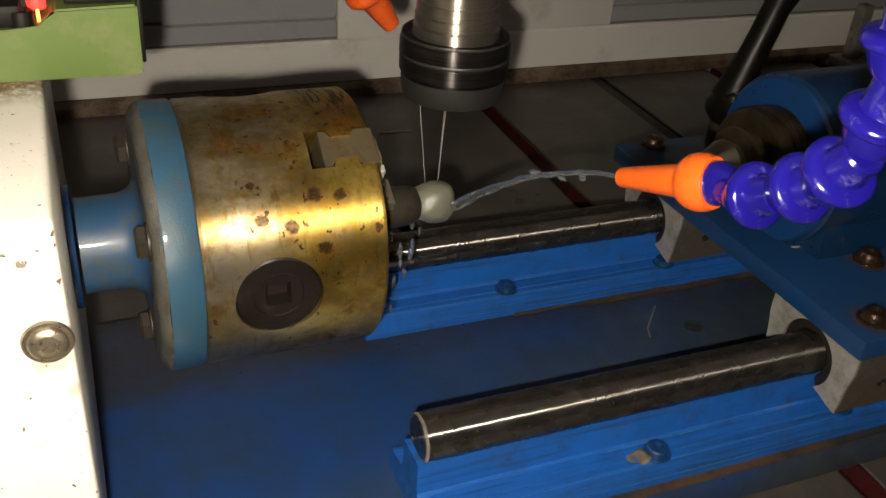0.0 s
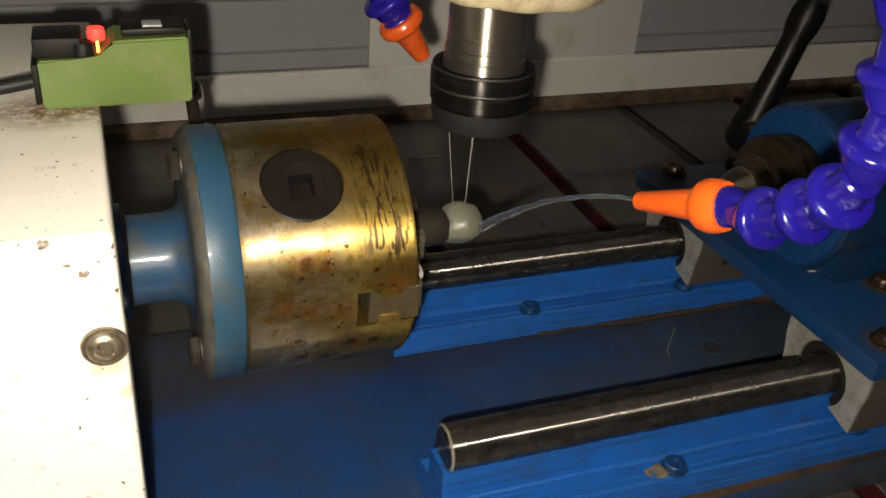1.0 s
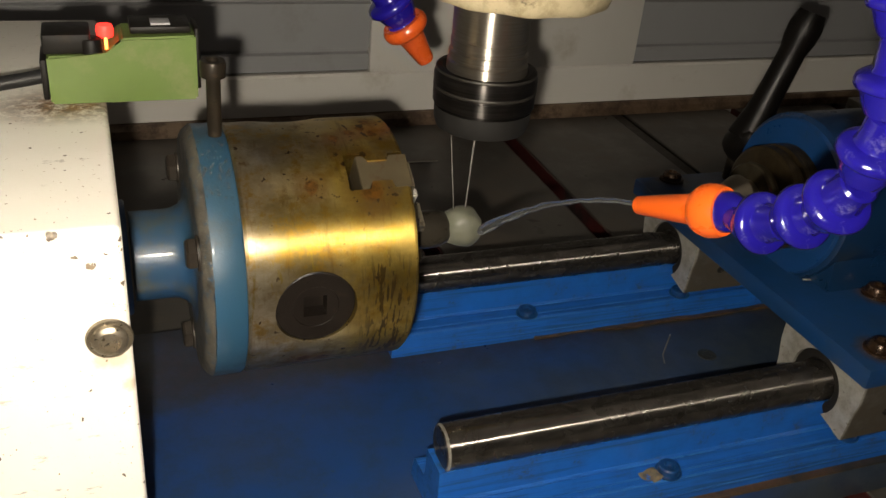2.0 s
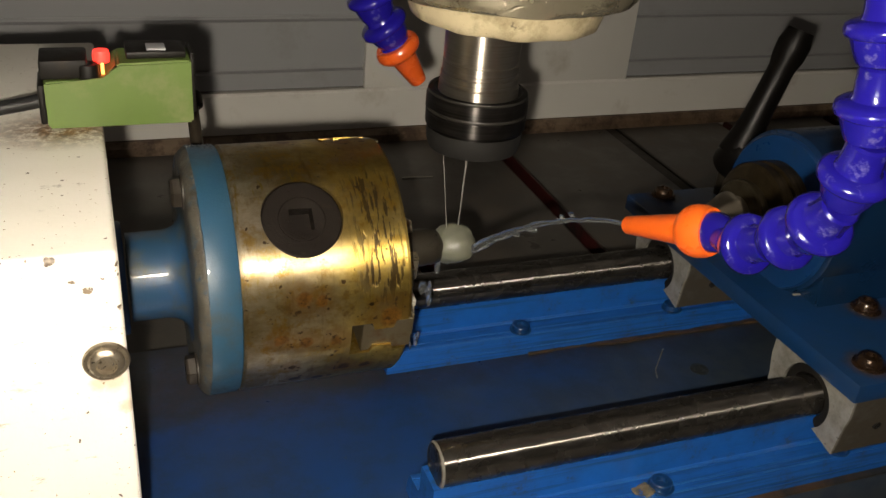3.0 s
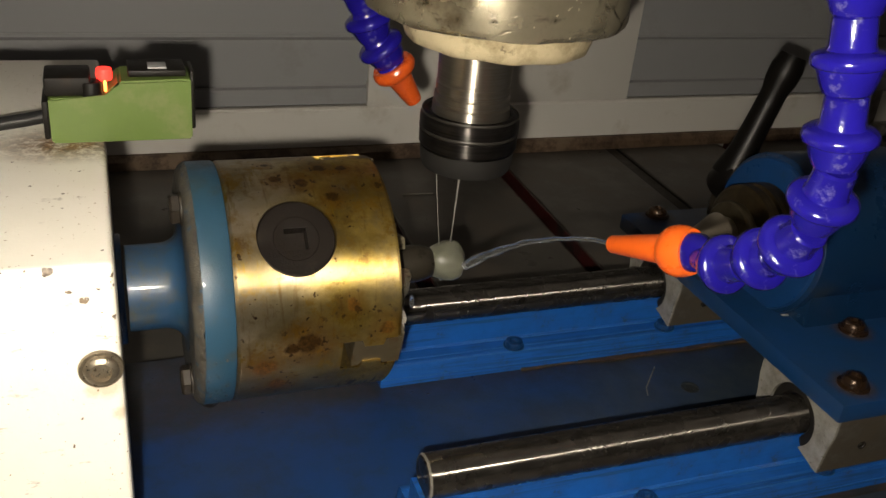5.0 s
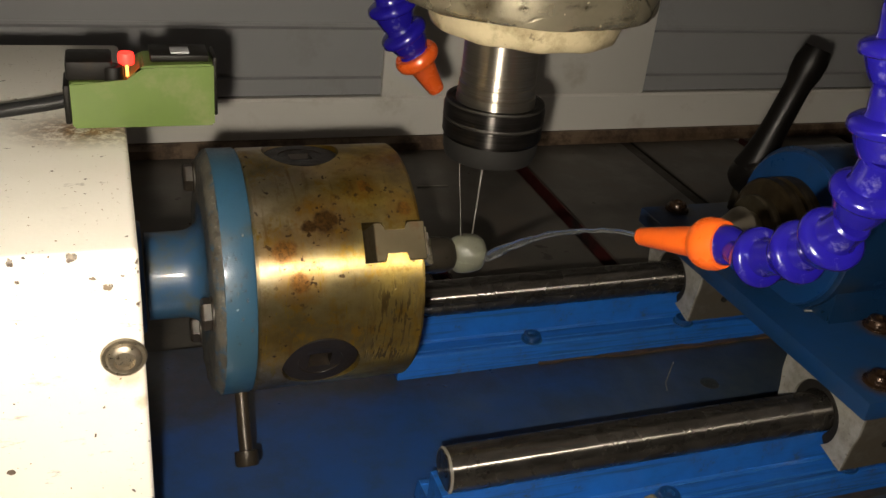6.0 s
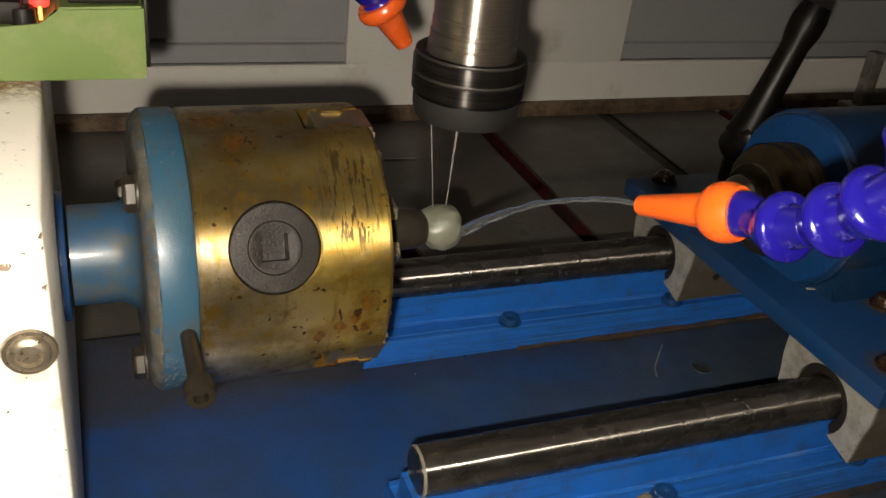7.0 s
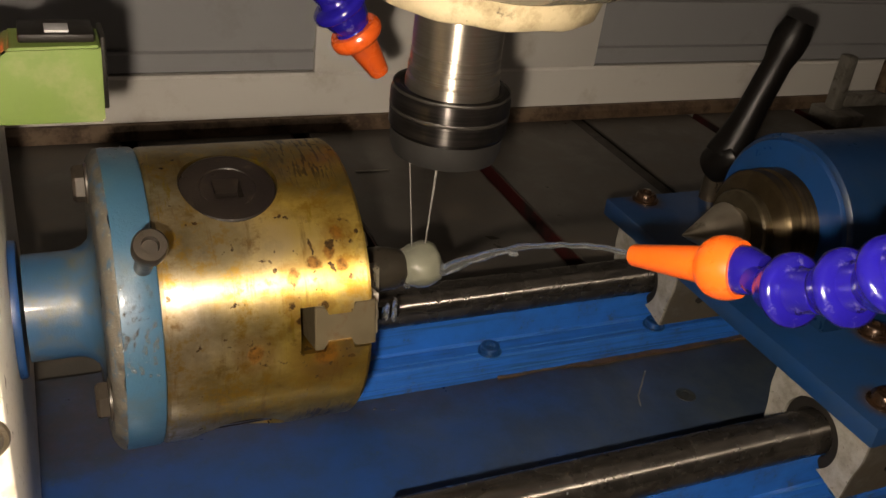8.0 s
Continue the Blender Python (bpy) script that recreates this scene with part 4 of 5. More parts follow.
# ---- chuck, turning about its axis ----
def build_chuck():
    c = thing("lathe_chuck", "oil-yellowed steel three-jaw chuck on a blue flange, turning", "lathe chuck", at=pose(-0.35, AX_Y, AX_Z))
    X = -0.35
    body = part("body", turned([(0.030, -0.3974 - X), (0.0742, -0.3974 - X), (CHUCK_R, -0.3958 - X), (CHUCK_R, -0.3024 - X), (0.0738, -0.3004 - X), (0.020, -0.3004 - X), (0.020, -0.335 - X), (0.0, -0.335 - X)], 144, ALONG_X), M_CHUCK, c, "oil-yellowed turned steel body")
    cuts = []
    for k in range(3):
        a = 120 * k
        turn = pose(0, 0, 0, -a)
        bm = turned([(0.0232, 0.0560), (0.0232, 0.10)], 48, turn @ aim((-0.3600 - X, 0, 0), (0, -1, 0)))
        cuts.append(part("cut", bm, M_BLACK, c))
        hs = [(-0.3362, 0.0118), (-0.3240, 0.0118), (-0.3225, 0.0070), (-0.3110, 0.0070), (-0.3095, 0.0118), (-0.28, 0.0118)]
        hs = hs + [(x, -w) for x, w in hs[::-1]]
        bm = bmesh.new()
        ends = [[bm.verts.new((x - X, y, w)) for x, w in hs] for y in (-0.015, -0.10)]
        bm.faces.new(ends[0])
        bm.faces.new(ends[1][::-1])
        for p in range(len(hs)):
            q = (p + 1) % len(hs)
            bm.faces.new((ends[0][p], ends[0][q], ends[1][q], ends[1][p]))
        bmesh.ops.recalc_face_normals(bm, faces=bm.faces[:])
        bmesh.ops.transform(bm, matrix=pose(0, 0, 0, -(a + 60)), verts=bm.verts)
        cuts.append(part("cut", bm, M_BLACK, c))
    carved(body, cuts)
    part("hub", turned([(0.020, -0.4535 - X), (0.0266, -0.4535 - X), (0.0266, -0.4325 - X), (0.0272, -0.4290 - X), (0.0288, -0.4255 - X), (0.0316, -0.4227 - X), (0.0355, -0.4212 - X), (0.0430, -0.4208 - X), (0.020, -0.4206 - X)], 96, ALONG_X, closed=False), M_HUB, c, "blue painted hub, grimy with oil")
    part("flange", turned([(0.0700, -0.4152 - X), (0.0757, -0.4150 - X), (0.0759, -0.4140 - X), (0.0759, -0.3992 - X), (0.0748, -0.3978 - X), (0.020, -0.3978 - X)], 144, ALONG_X), M_FLANGE, c, "grey-blue painted flange")
    bm = turned([(0.0420, -0.4206 - X), (0.0560, -0.4206 - X), (0.0680, -0.4205 - X), (0.0706, -0.4198 - X), (0.0735, -0.4178 - X), (0.0753, -0.4158 - X), (0.0756, -0.4151 - X), (0.0690, -0.4150 - X)], 160, ALONG_X, closed=False)
    bmesh.ops.subdivide_edges(bm, edges=bm.edges[:], cuts=1)
    part("back_face", roughen(roughen(bm, 0.0007, 130), 0.0004, 420, 3.0), M_REAR, c, "rough cast back of the flange, grey with grime", 60)
    for k in range(3):
        d = 30 + 120 * k
        bm = hex_head(bmesh.new(), pose(0, 0, 0, -d) @ aim((-0.4204 - X, -0.0605, 0), (-1, 0, 0)), 0.0158, 0.0070, 0.0100)
        part("hex_bolt", bm, M_BOLT, c, "oily hexagon bolt", 25)
    for k in range(3):
        turn = pose(0, 0, 0, -120 * k) @ aim((-0.3600 - X, 0, 0), (0, -1, 0))
        bm = turned([(0.0229, 0.066), (0.0229, 0.0716), (0.0218, 0.0724), (0.0135, 0.0724), (0.0130, 0.0718), (0.0120, 0.0718)], 48, turn, closed=False)
        n = 48
        sq = lambda i: (lambda a: (0.0066 / max(abs(math.cos(a)), abs(math.sin(a)))))(2 * math.pi * i / n)
        rim = [bm.verts.new(turn @ Vector((0.0120 * math.cos(2 * math.pi * i / n), 0.0120 * math.sin(2 * math.pi * i / n), 0.0718))) for i in range(n)]
        top = [bm.verts.new(turn @ Vector((sq(i) * math.cos(2 * math.pi * i / n), sq(i) * math.sin(2 * math.pi * i / n), 0.0714))) for i in range(n)]
        low = [bm.verts.new(turn @ Vector((sq(i) * math.cos(2 * math.pi * i / n), sq(i) * math.sin(2 * math.pi * i / n), 0.0620))) for i in range(n)]
        for i in range(n):
            j = (i + 1) % n
            bm.faces.new((rim[i], rim[j], top[j], top[i]))
            bm.faces.new((top[i], top[j], low[j], low[i]))
        bm.faces.new(low)
        part("pinion", bm, M_PINION, c, "dark pinion with a square key socket", 30)
    for k in range(3):
        turn = pose(0, 0, 0, -(60 + 120 * k))
        # an H-shaped slide in the slot, carrying steps that stand out of the face
        hh = [(-0.3290, 0.0114), (-0.3245, 0.0114), (-0.3225, 0.0066), (-0.3110, 0.0066), (-0.3090, 0.0114), (-0.2985, 0.0114)]
        hh = hh + [(x, -w) for x, w in hh[::-1]]
        bm = bmesh.new()
        lo = [bm.verts.new((x - X, -0.020, w)) for x, w in hh]
        hi = [bm.verts.new((x - X, -0.0738, w)) for x, w in hh]
        bm.faces.new(lo)
        bm.faces.new(hi[::-1])
        for p in range(len(hh)):
            q = (p + 1) % len(hh)
            bm.faces.new((lo[p], lo[q], hi[q], hi[p]))
        bmesh.ops.bevel(bm, geom=bm.edges[:], offset=0.0006, segments=1, affect="EDGES")
        bmesh.ops.transform(bm, matrix=turn, verts=bm.verts)
        jaw = part("jaw", bm, M_JAW, c, "hardened steel jaw", 25)
        st = [(0.0690, -0.2990), (0.0690, -0.2958), (0.0572, -0.2958), (0.0560, -0.2935), (0.0440, -0.2935), (0.0428, -0.2885), (0.0310, -0.2885), (0.0298, -0.2830), (0.0215, -0.2830), (0.0205, -0.2775), (0.0122, -0.2770), (0.0122, -0.3050), (0.0500, -0.3050), (0.0600, -0.2990)]
        bm = bmesh.new()
        lo = [bm.verts.new((x - X, -r, -0.0086)) for r, x in st]
        hi = [bm.verts.new((x - X, -r, 0.0086)) for r, x in st]
        bm.faces.new(lo)
        bm.faces.new(hi[::-1])
        for p in range(len(st)):
            q = (p + 1) % len(st)
            bm.faces.new((lo[p], lo[q], hi[q], hi[p]))
        bmesh.ops.bevel(bm, geom=bm.edges[:], offset=0.0005, segments=1, affect="EDGES")
        bmesh.ops.transform(bm, matrix=turn, verts=bm.verts)
        part("steps", bm, M_GROUND, jaw, "stepped gripping face, brown with oil", 25)
        # the notched end of the outer step, made pale to hold its specular glare
        tip = [(0.0455, -0.0070), (0.0455, 0.0070), (0.0555, 0.0070), (0.0555, 0.0022), (0.0525, 0.0014), (0.0525, -0.0014), (0.0555, -0.0022), (0.0555, -0.0070)]
        bm = bmesh.new()
        lo = [bm.verts.new((-0.2960 - X, -r, w)) for r, w in tip]
        hi = [bm.verts.new((-0.2905 - X, -r, w)) for r, w in tip]
        bm.faces.new(lo)
        bm.faces.new(hi[::-1])
        for p in range(len(tip)):
            q = (p + 1) % len(tip)
            bm.faces.new((lo[p], lo[q], hi[q], hi[p]))
        bmesh.ops.bevel(bm, geom=bm.edges[:], offset=0.0004, segments=1, affect="EDGES")
        bmesh.ops.transform(bm, matrix=turn, verts=bm.verts)
        part("glare_tip", bm, M_TIP, jaw, "notched jaw end, pale for its specular glare", 25)
    turn = pose(0, 0, 0, 151)
    bm = turned([(0.0040, 0.070), (0.0040, 0.1110), (0.0070, 0.1110), (0.0072, 0.1185), (0.0064, 0.1200), (0.0036, 0.1200), (0.0033, 0.1150), (0, 0.1150)], 28, turn @ aim((-0.4035 - X, 0, 0), (0, -1, 0)))
    part("clamp_screw", bm, M_BLACKSCREW, c, "long black cap screw standing out of the flange", 30)
    rnd = random.Random(4)
    bm = bmesh.new()
    for i in range(60):
        a, x = rnd.uniform(0, 360), rnd.choice((rnd.uniform(-0.4145, -0.400), rnd.uniform(-0.395, -0.306)))
        r = rnd.uniform(0.0002, 0.00045)
        p = Vector(around(a, x - X, CHUCK_R + 0.0001))
        bmesh.ops.create_icosphere(bm, subdivisions=1, radius=r, matrix=aim(p, (0, p.y, p.z)) @ Matrix.Diagonal((1, rnd.uniform(0.9, 1.6), 0.5, 1)))
    for i in range(130):
        a, x = rnd.gauss(-174, 7) if i < 100 else rnd.gauss(-72, 12), rnd.uniform(-0.4145, -0.4000)
        p = Vector(around(a, x - X, 0.0760))
        bmesh.ops.create_icosphere(bm, subdivisions=1, radius=rnd.uniform(0.0003, 0.0011), matrix=aim(p, (0, p.y, p.z)) @ Matrix.Diagonal((1, rnd.uniform(0.9, 1.8), 0.5, 1)))
    tagged(part("coolant_bead", bm, M_WATER, c, "small beads of coolant"), kind="stuff")
    return c


def rear_grime():
    """Rough casting whose blue paint is nearly gone under grey dust and brown oil."""
    k = Tree("grimy_cast_flange_back")
    n1, n2, n3 = k.noise(55, 6, 0.7), k.noise(170, 5, 0.7), k.noise(480, 4, 0.7)
    c = k.mix(k.ramp(n1, 0.40, 0.62), (0.085, 0.076, 0.060), (0.045, 0.040, 0.032))
    c = k.mix(k.ramp(n2, 0.54, 0.64), c, (0.020, 0.055, 0.095))
    c = k.mix(k.ramp(n3, 0.60, 0.68), c, (0.20, 0.185, 0.15))
    c = k.mix(k.ramp(k.noise(90, 4, 0.6), 0.60, 0.70), c, (0.022, 0.015, 0.010))
    k.color(c)
    k.rough(k.math("ADD", 0.30, k.math("MULTIPLY", n2, 0.45)))
    k.bump(k.math("ADD", n2, k.math("MULTIPLY", n3, 0.6)), 0.6, 0.0009)
    return k.m


M_REAR = rear_grime()
M_BOLT = worn("oily_bolt_steel", (0.040, 0.031, 0.023), (0.022, 0.017, 0.012), (0.012, 0.009, 0.006), 160, (0.35, 0.6), 0.3, stain_lo=0.5)
M_HUB = worn("oily_blue_hub_paint", (0.014, 0.052, 0.125), (0.018, 0.050, 0.085), (0.055, 0.058, 0.042), 38, (0.32, 0.58), stain_lo=0.48, stain_hi=0.66, coat=0.25, bump=0.5)
M_PINION = worn("black_oiled_pinion_steel", (0.013, 0.010, 0.008), (0.008, 0.006, 0.005), (0.032, 0.024, 0.016), 110, (0.26, 0.50), 0.1, stain_lo=0.58, bump=0.9)
M_JAW = worn("hardened_jaw_steel", (0.185, 0.150, 0.092), (0.135, 0.105, 0.06), (0.12, 0.06, 0.02), 70, (0.28, 0.5), 0.75, stain_lo=0.54)
M_GROUND = worn("oily_brown_jaw_steel", (0.38, 0.335, 0.25), (0.25, 0.21, 0.14), (0.06, 0.042, 0.022), 90, (0.22, 0.42), 0.7, stain_lo=0.54, stain_hi=0.66)
M_TIP = worn("glare_pale_steel", (0.72, 0.69, 0.62), (0.60, 0.56, 0.48), (0.30, 0.25, 0.18), 120, (0.25, 0.45), 0.6, stain_lo=0.60, stain_hi=0.72)
M_BLACKSCREW = worn("black_wet_screw", (0.016, 0.013, 0.010), (0.026, 0.020, 0.014), (0.045, 0.032, 0.018), 120, (0.25, 0.45), 0.3)
chuck = build_chuck()


M_STUB = worn("black_wet_stone", (0.028, 0.024, 0.018), (0.018, 0.015, 0.011), (0.012, 0.009, 0.006), 70, (0.22, 0.42), coat=0.15, bump=0.4)


def build_workpiece():
    w = thing("stone_workpiece", "pale green wet stone bead on a dark stub", "workpiece", at=pose(-0.2462, AX_Y, AX_Z))
    bm = turned([(0.0137 * math.cos(a) ** 0.82 if abs(a) < 1.56 else 0.0, 0.0140 * math.sin(a)) for a in [(-90 + 12 * i) * math.pi / 180 for i in range(16)]], 48, ALONG_X)
    part("bead", roughen(roughen(bm, 0.0024, 62), 0.0009, 210), M_STONE, w, "pale green wet stone", 60)
    part("stub", roughen(turned([(0.0118, -0.056), (0.0122, -0.034), (0.0126, -0.024), (0.0122, -0.0165), (0.0105, -0.0115), (0.0070, -0.0085), (0, -0.0075)], 40, ALONG_X), 0.0008, 120), M_STUB, w, "dark wet uncut end of the stone")
    return w


work = build_workpiece()


# ---- milling spindle ----
def build_spindle():
    s = thing("milling_spindle", "spinning steel milling spindle under a grimy cream-wrapped housing", "spindle")
    up = pose(-0.2394, 0.0991, 0)
    bm = turned([(0.0745, 0.3398), (0.0780, 0.3412), (0.0795, 0.3455), (0.0792, 0.3650), (0.0795, 0.42), (0.0792, 0.62)], 96, pose(-0.2310, 0.0991, 0))
    bmesh.ops.subdivide_edges(bm, edges=[e for e in bm.edges if abs(e.verts[0].co.z - e.verts[1].co.z) > 0.02], cuts=6)
    part("housing", roughen(roughen(bm, 0.0012, 30), 0.0008, 120), M_CREAM, s, "grimy cream-wrapped housing", 50)
    bm = turned([(0.030, 0.3220), (0.0540, 0.3220), (0.0565, 0.3232), (0.0585, 0.3290), (0.0610, 0.3405)], 96, pose(-0.2275, 0.0991, 0))
    part("end_ring", roughen(bm, 0.0010, 60), M_CREAMRING, s, "dirty cream end ring", 50)
    part("shaft", turned([(0.0232, 0.3300), (0.0232, 0.2978), (0.0227, 0.2972), (0.0227, 0.2962), (0.0234, 0.2956), (0.0235, 0.2908), (0.0227, 0.2902), (0.0227, 0.2890), (0.0240, 0.2882), (0.0241, 0.2848), (0.0230, 0.2842), (0.0230, 0.2830), (0.0247, 0.2820), (0.0250, 0.2755)], 72, up), M_SPIN, s, "turned bright steel spindle nose", 25)
    part("collet_nut", turned([(0.0240, 0.2760), (0.0275, 0.2775), (0.0306, 0.2765), (0.0319, 0.2735), (0.0319, 0.2672), (0.0311, 0.2664), (0.0311, 0.2645), (0.0317, 0.2638), (0.0316, 0.2560), (0.0300, 0.2535), (0.0200, 0.2530)], 72, up, closed=False), M_NUT, s, "black collet nut", 25)
    # upper ring draws the rim highlight, lower one the polished groove edge
    for r, z in ((0.0309, 0.2766), (0.0318, 0.2660)):
        rim = [(r + 0.0002 * math.cos(a), z + 0.0009 * math.sin(a)) for a in [i * math.pi / 4 for i in range(9)]]
        part("edge_line", turned(rim, 72, up, closed=False), M_NUTEDGE, s, "thin ring for the polished edge and rim highlight of the nut", 60)
    part("collet_face", turned([(0.0304, 0.2536), (0.0300, 0.2450), (0.0285, 0.2405), (0.0250, 0.2395), (0.0060, 0.2395), (0, 0.2395)], 64, up, closed=False), M_COLLET, s, "dull grey collet face", 25)
    # a slim tapered two-flute bit
    for top, tip, r0, r1 in (((-0.2585, 0.0991, 0.2330), (-0.2520, 0.0991, 0.1820), 0.00036, 0.00026), ((-0.2425, 0.0991, 0.2270), (-0.2438, 0.0991, 0.1830), 0.00070, 0.00040)):
        bm = tube([Vector(top) + Vector((0, 0, 0.012)), top, tip], r0, 10, [r0, r0, r1])
        part("flute", bm, M_FLUTE, s, "bright cutting flute")
    return s


M_FLUTE = worn("bright_cutter_steel", (0.30, 0.285, 0.26), (0.22, 0.21, 0.19), (0.13, 0.12, 0.11), 200, (0.3, 0.5), 0.4)
M_NUTEDGE = worn("nut_rim_line", (0.045, 0.041, 0.036), (0.032, 0.029, 0.026), (0.014, 0.012, 0.011), 60, (0.35, 0.55), 0.6)
M_COLLET = worn("dull_collet_steel", (0.012, 0.011, 0.010), (0.010, 0.009, 0.008), (0.007, 0.006, 0.006), 50, (0.55, 0.75), 0.2)
build_spindle()


# ---- coolant hoses ----
def segment_mesh():
    pr = [(0.0070, -0.0040), (0.0080, -0.0030), (0.0084, 0.0070), (0.0092, 0.0086), (0.0122, 0.0094), (0.0139, 0.0106), (0.0143, 0.0120), (0.0143, 0.0136), (0.0136, 0.0146), (0.0122, 0.0152), (0.0115, 0.0168), (0.0108, 0.0195), (0.0097, 0.0225), (0.0087, 0.0246), (0.0074, 0.0248)]
    return turned(pr, 40)


def build_hose(name, label, path, start, pitch, nozzle_pts, nozzle_mat, size=1.0, count=14, pitch_far=0.0245):
    h = thing(name, label, "coolant hose", "coolant hoses")
    pts = spline(path, 24)
    acc, made, base = pitch - start, 0, None
    prev = pts[0]
    for p in pts[1:]:
        d = (p - prev).length
        acc += d
        if acc >= (pitch if made < 3 else pitch_far) and made < count:
            m = aim(p, prev - p) @ Matrix.Translation((0, 0, -0.0134 * size)) @ Matrix.Diagonal((size, size, size, 1))
            if base is None:
                base = part("segment", segment_mesh(), M_HOSE, h)
                base.matrix_basis = m
            else:
                o = base.copy()
                scene.collection.objects.link(o)
                o.parent = h
                o.matrix_basis = m
            made += 1
            acc = 0.0
        prev = p
    part("inner_tube", tube(pts, 0.0060 * size, 14), M_HOSE, h)
    tip, ball = Vector(nozzle_pts[0]), Vector(nozzle_pts[1])
    L = (ball - tip).length
    pr = [(0.0032, 0.0), (0.0044, 0.0), (0.0050, 0.001), (0.0081, L * 0.73), (0.0086, L * 0.76), (0.0113, L * 0.80), (0.0130, L * 0.865), (0.0137, L * 0.95), (0.0133, L * 1.04), (0.0120, L * 1.11), (0.0092, L * 1.11), (0.0080, L * 1.05)]
    bm = turned([(r * size, z) for r, z in pr], 40, aim(tip, ball - tip), closed=False)
    part("nozzle", bm, nozzle_mat, h, "orange plastic nozzle")
    part("ball", turned([(0.0, L * 1.34), (0.0070, L * 1.33), (0.0098, L * 1.22), (0.0104, L * 1.10), (0.0098, L * 0.98), (0, L * 0.95)] if size < 1.1 else [(0.0, L * 1.3), (0.0095, L * 1.2), (0.0110, L * 1.05), (0, L * 0.95)], 32, aim(tip, ball - tip), closed=False), M_HOSE, h, "blue ball joint")
    part("nozzle_bore", turned([(0.0033 * size, 0.0006), (0.0032 * size, 0.004), (0, 0.004)], 20, aim(tip, ball - tip), closed=False), M_BLACK, h, "dark nozzle opening")
    return h


HOSE = [(-0.1830, -0.0740, 0.2600), (-0.1860, -0.0900, 0.2640), (-0.1879, -0.1066, 0.2715), (-0.1871, -0.1269, 0.2851), (-0.1911, -0.1450, 0.3009), (-0.1927, -0.1557, 0.3231), (-0.1957, -0.1593, 0.3471), (-0.1985, -0.1580, 0.3716),
        (-0.2010, -0.1550, 0.3958), (-0.2030, -0.1520, 0.4200), (-0.2050, -0.1500, 0.4440), (-0.2070, -0.1490, 0.4685), (-0.2080, -0.1480, 0.4930), (-0.2090, -0.1480, 0.5180), (-0.2100, -0.1480, 0.5430), (-0.2100, -0.1480, 0.60)]
build_hose("coolant_hose", "blue jointed coolant hose with an orange nozzle", HOSE, 0.0330, 0.0245, [(-0.2007, -0.0277, 0.2428), (-0.1850, -0.0700, 0.2590)], M_ORANGE, count=16, pitch_far=0.0285)
build_hose("coolant_hose", "blue jointed coolant hose with wet orange nozzle beside spindle",
           [(-0.2715, 0.17, 0.2875), (-0.2835, 0.17, 0.3040), (-0.2915, 0.17, 0.3230), (-0.297, 0.17, 0.35), (-0.300, 0.175, 0.40), (-0.300, 0.18, 0.50), (-0.300, 0.18, 0.62)], 0.012, 0.0200, [(-0.2526, 0.17, 0.2590), (-0.2700, 0.17, 0.2835)], M_ORANGE2, 1.15, 12, 0.0200)


# ---- water ----
def jet_point(s):
    """The coolant's arc from the nozzle to the bead, s from 0 to 1."""
    a, b = Vector((-0.2010, -0.0270, 0.2425)), Vector((-0.2360, 0.0880, 0.1700))
    return a + (b - a) * s + Vector((0.006, 0, 0.040)) * s * (1 - s)


def build_water():
    pts = [jet_point(i / 40) for i in range(41)]
    rad = [0.0014 + 0.0005 * math.sin(i * 0.9) * (i / 40) + 0.0022 * (i / 40) ** 3 for i in range(41)]
    bm = tube(pts, 0.002, 14, rad)
    tagged(part("coolant_jet", roughen(bm, 0.0009, 120), M_FOAM), "clear arc of coolant from the orange nozzle", "water", kind="stuff")
    rnd = random.Random(8)
    bm = bmesh.new()
    for i in range(4):
        x, y = -0.241 + rnd.uniform(-0.012, 0.012), 0.157 + rnd.uniform(-0.012, 0.005)
        z = PLATE_Z
        r = rnd.uniform(0.0008, 0.0018)
        bmesh.ops.create_icosphere(bm, subdivisions=2, radius=r, matrix=Matrix.Translation((x, y, z)) @ Matrix.Diagonal((1.4, 1.1, 0.25, 1)))
    tagged(part("puddle_drops", roughen(bm, 0.0005, 300), M_WATER), "flat drops of coolant on the blue plate", "water", kind="stuff")


build_water()


def drop_mesh(name, r, seed, stretch=(1, 1, 2.6), label="falling drop of coolant below the stone bead", group="falling drops"):
    bm = bmesh.new()
    bmesh.ops.create_icosphere(bm, subdivisions=2, radius=r, matrix=Matrix.Diagonal((*stretch, 1)))
    return tagged(part(name, roughen(bm, r * 0.4, 0.5 / r, seed), M_WATER, None, "", 80), label, "water drop", group)


rnd = random.Random(21)
DROPS = []
for i in range(36):
    burst = (0.03, 0.75, 1.30, 1.52, 2.4, 2.90, 3.40, 3.90, 4.9, 5.40, 6.38, 7.42)[i // 3]
    DROPS.append((drop_mesh("water_drop", rnd.uniform(0.0009, 0.0022), i * 7.3), burst + 0.035 * (i % 3) + rnd.uniform(0.0, 0.02), rnd.uniform(-0.008, 0.006), rnd.uniform(-0.008, 0.006)))


for i in range(40):
    burst = (-0.13, -0.09, -0.05, 2.86, 2.90, 2.94, 7.84, 7.90)[i // 5]
    DROPS.append((drop_mesh("water_drop", rnd.uniform(0.0010, 0.0021), 300 + i * 5.1, (1, 1, 3.4)), burst + 0.008 * (i % 5), rnd.uniform(-0.006, 0.005), rnd.uniform(-0.006, 0.005)))


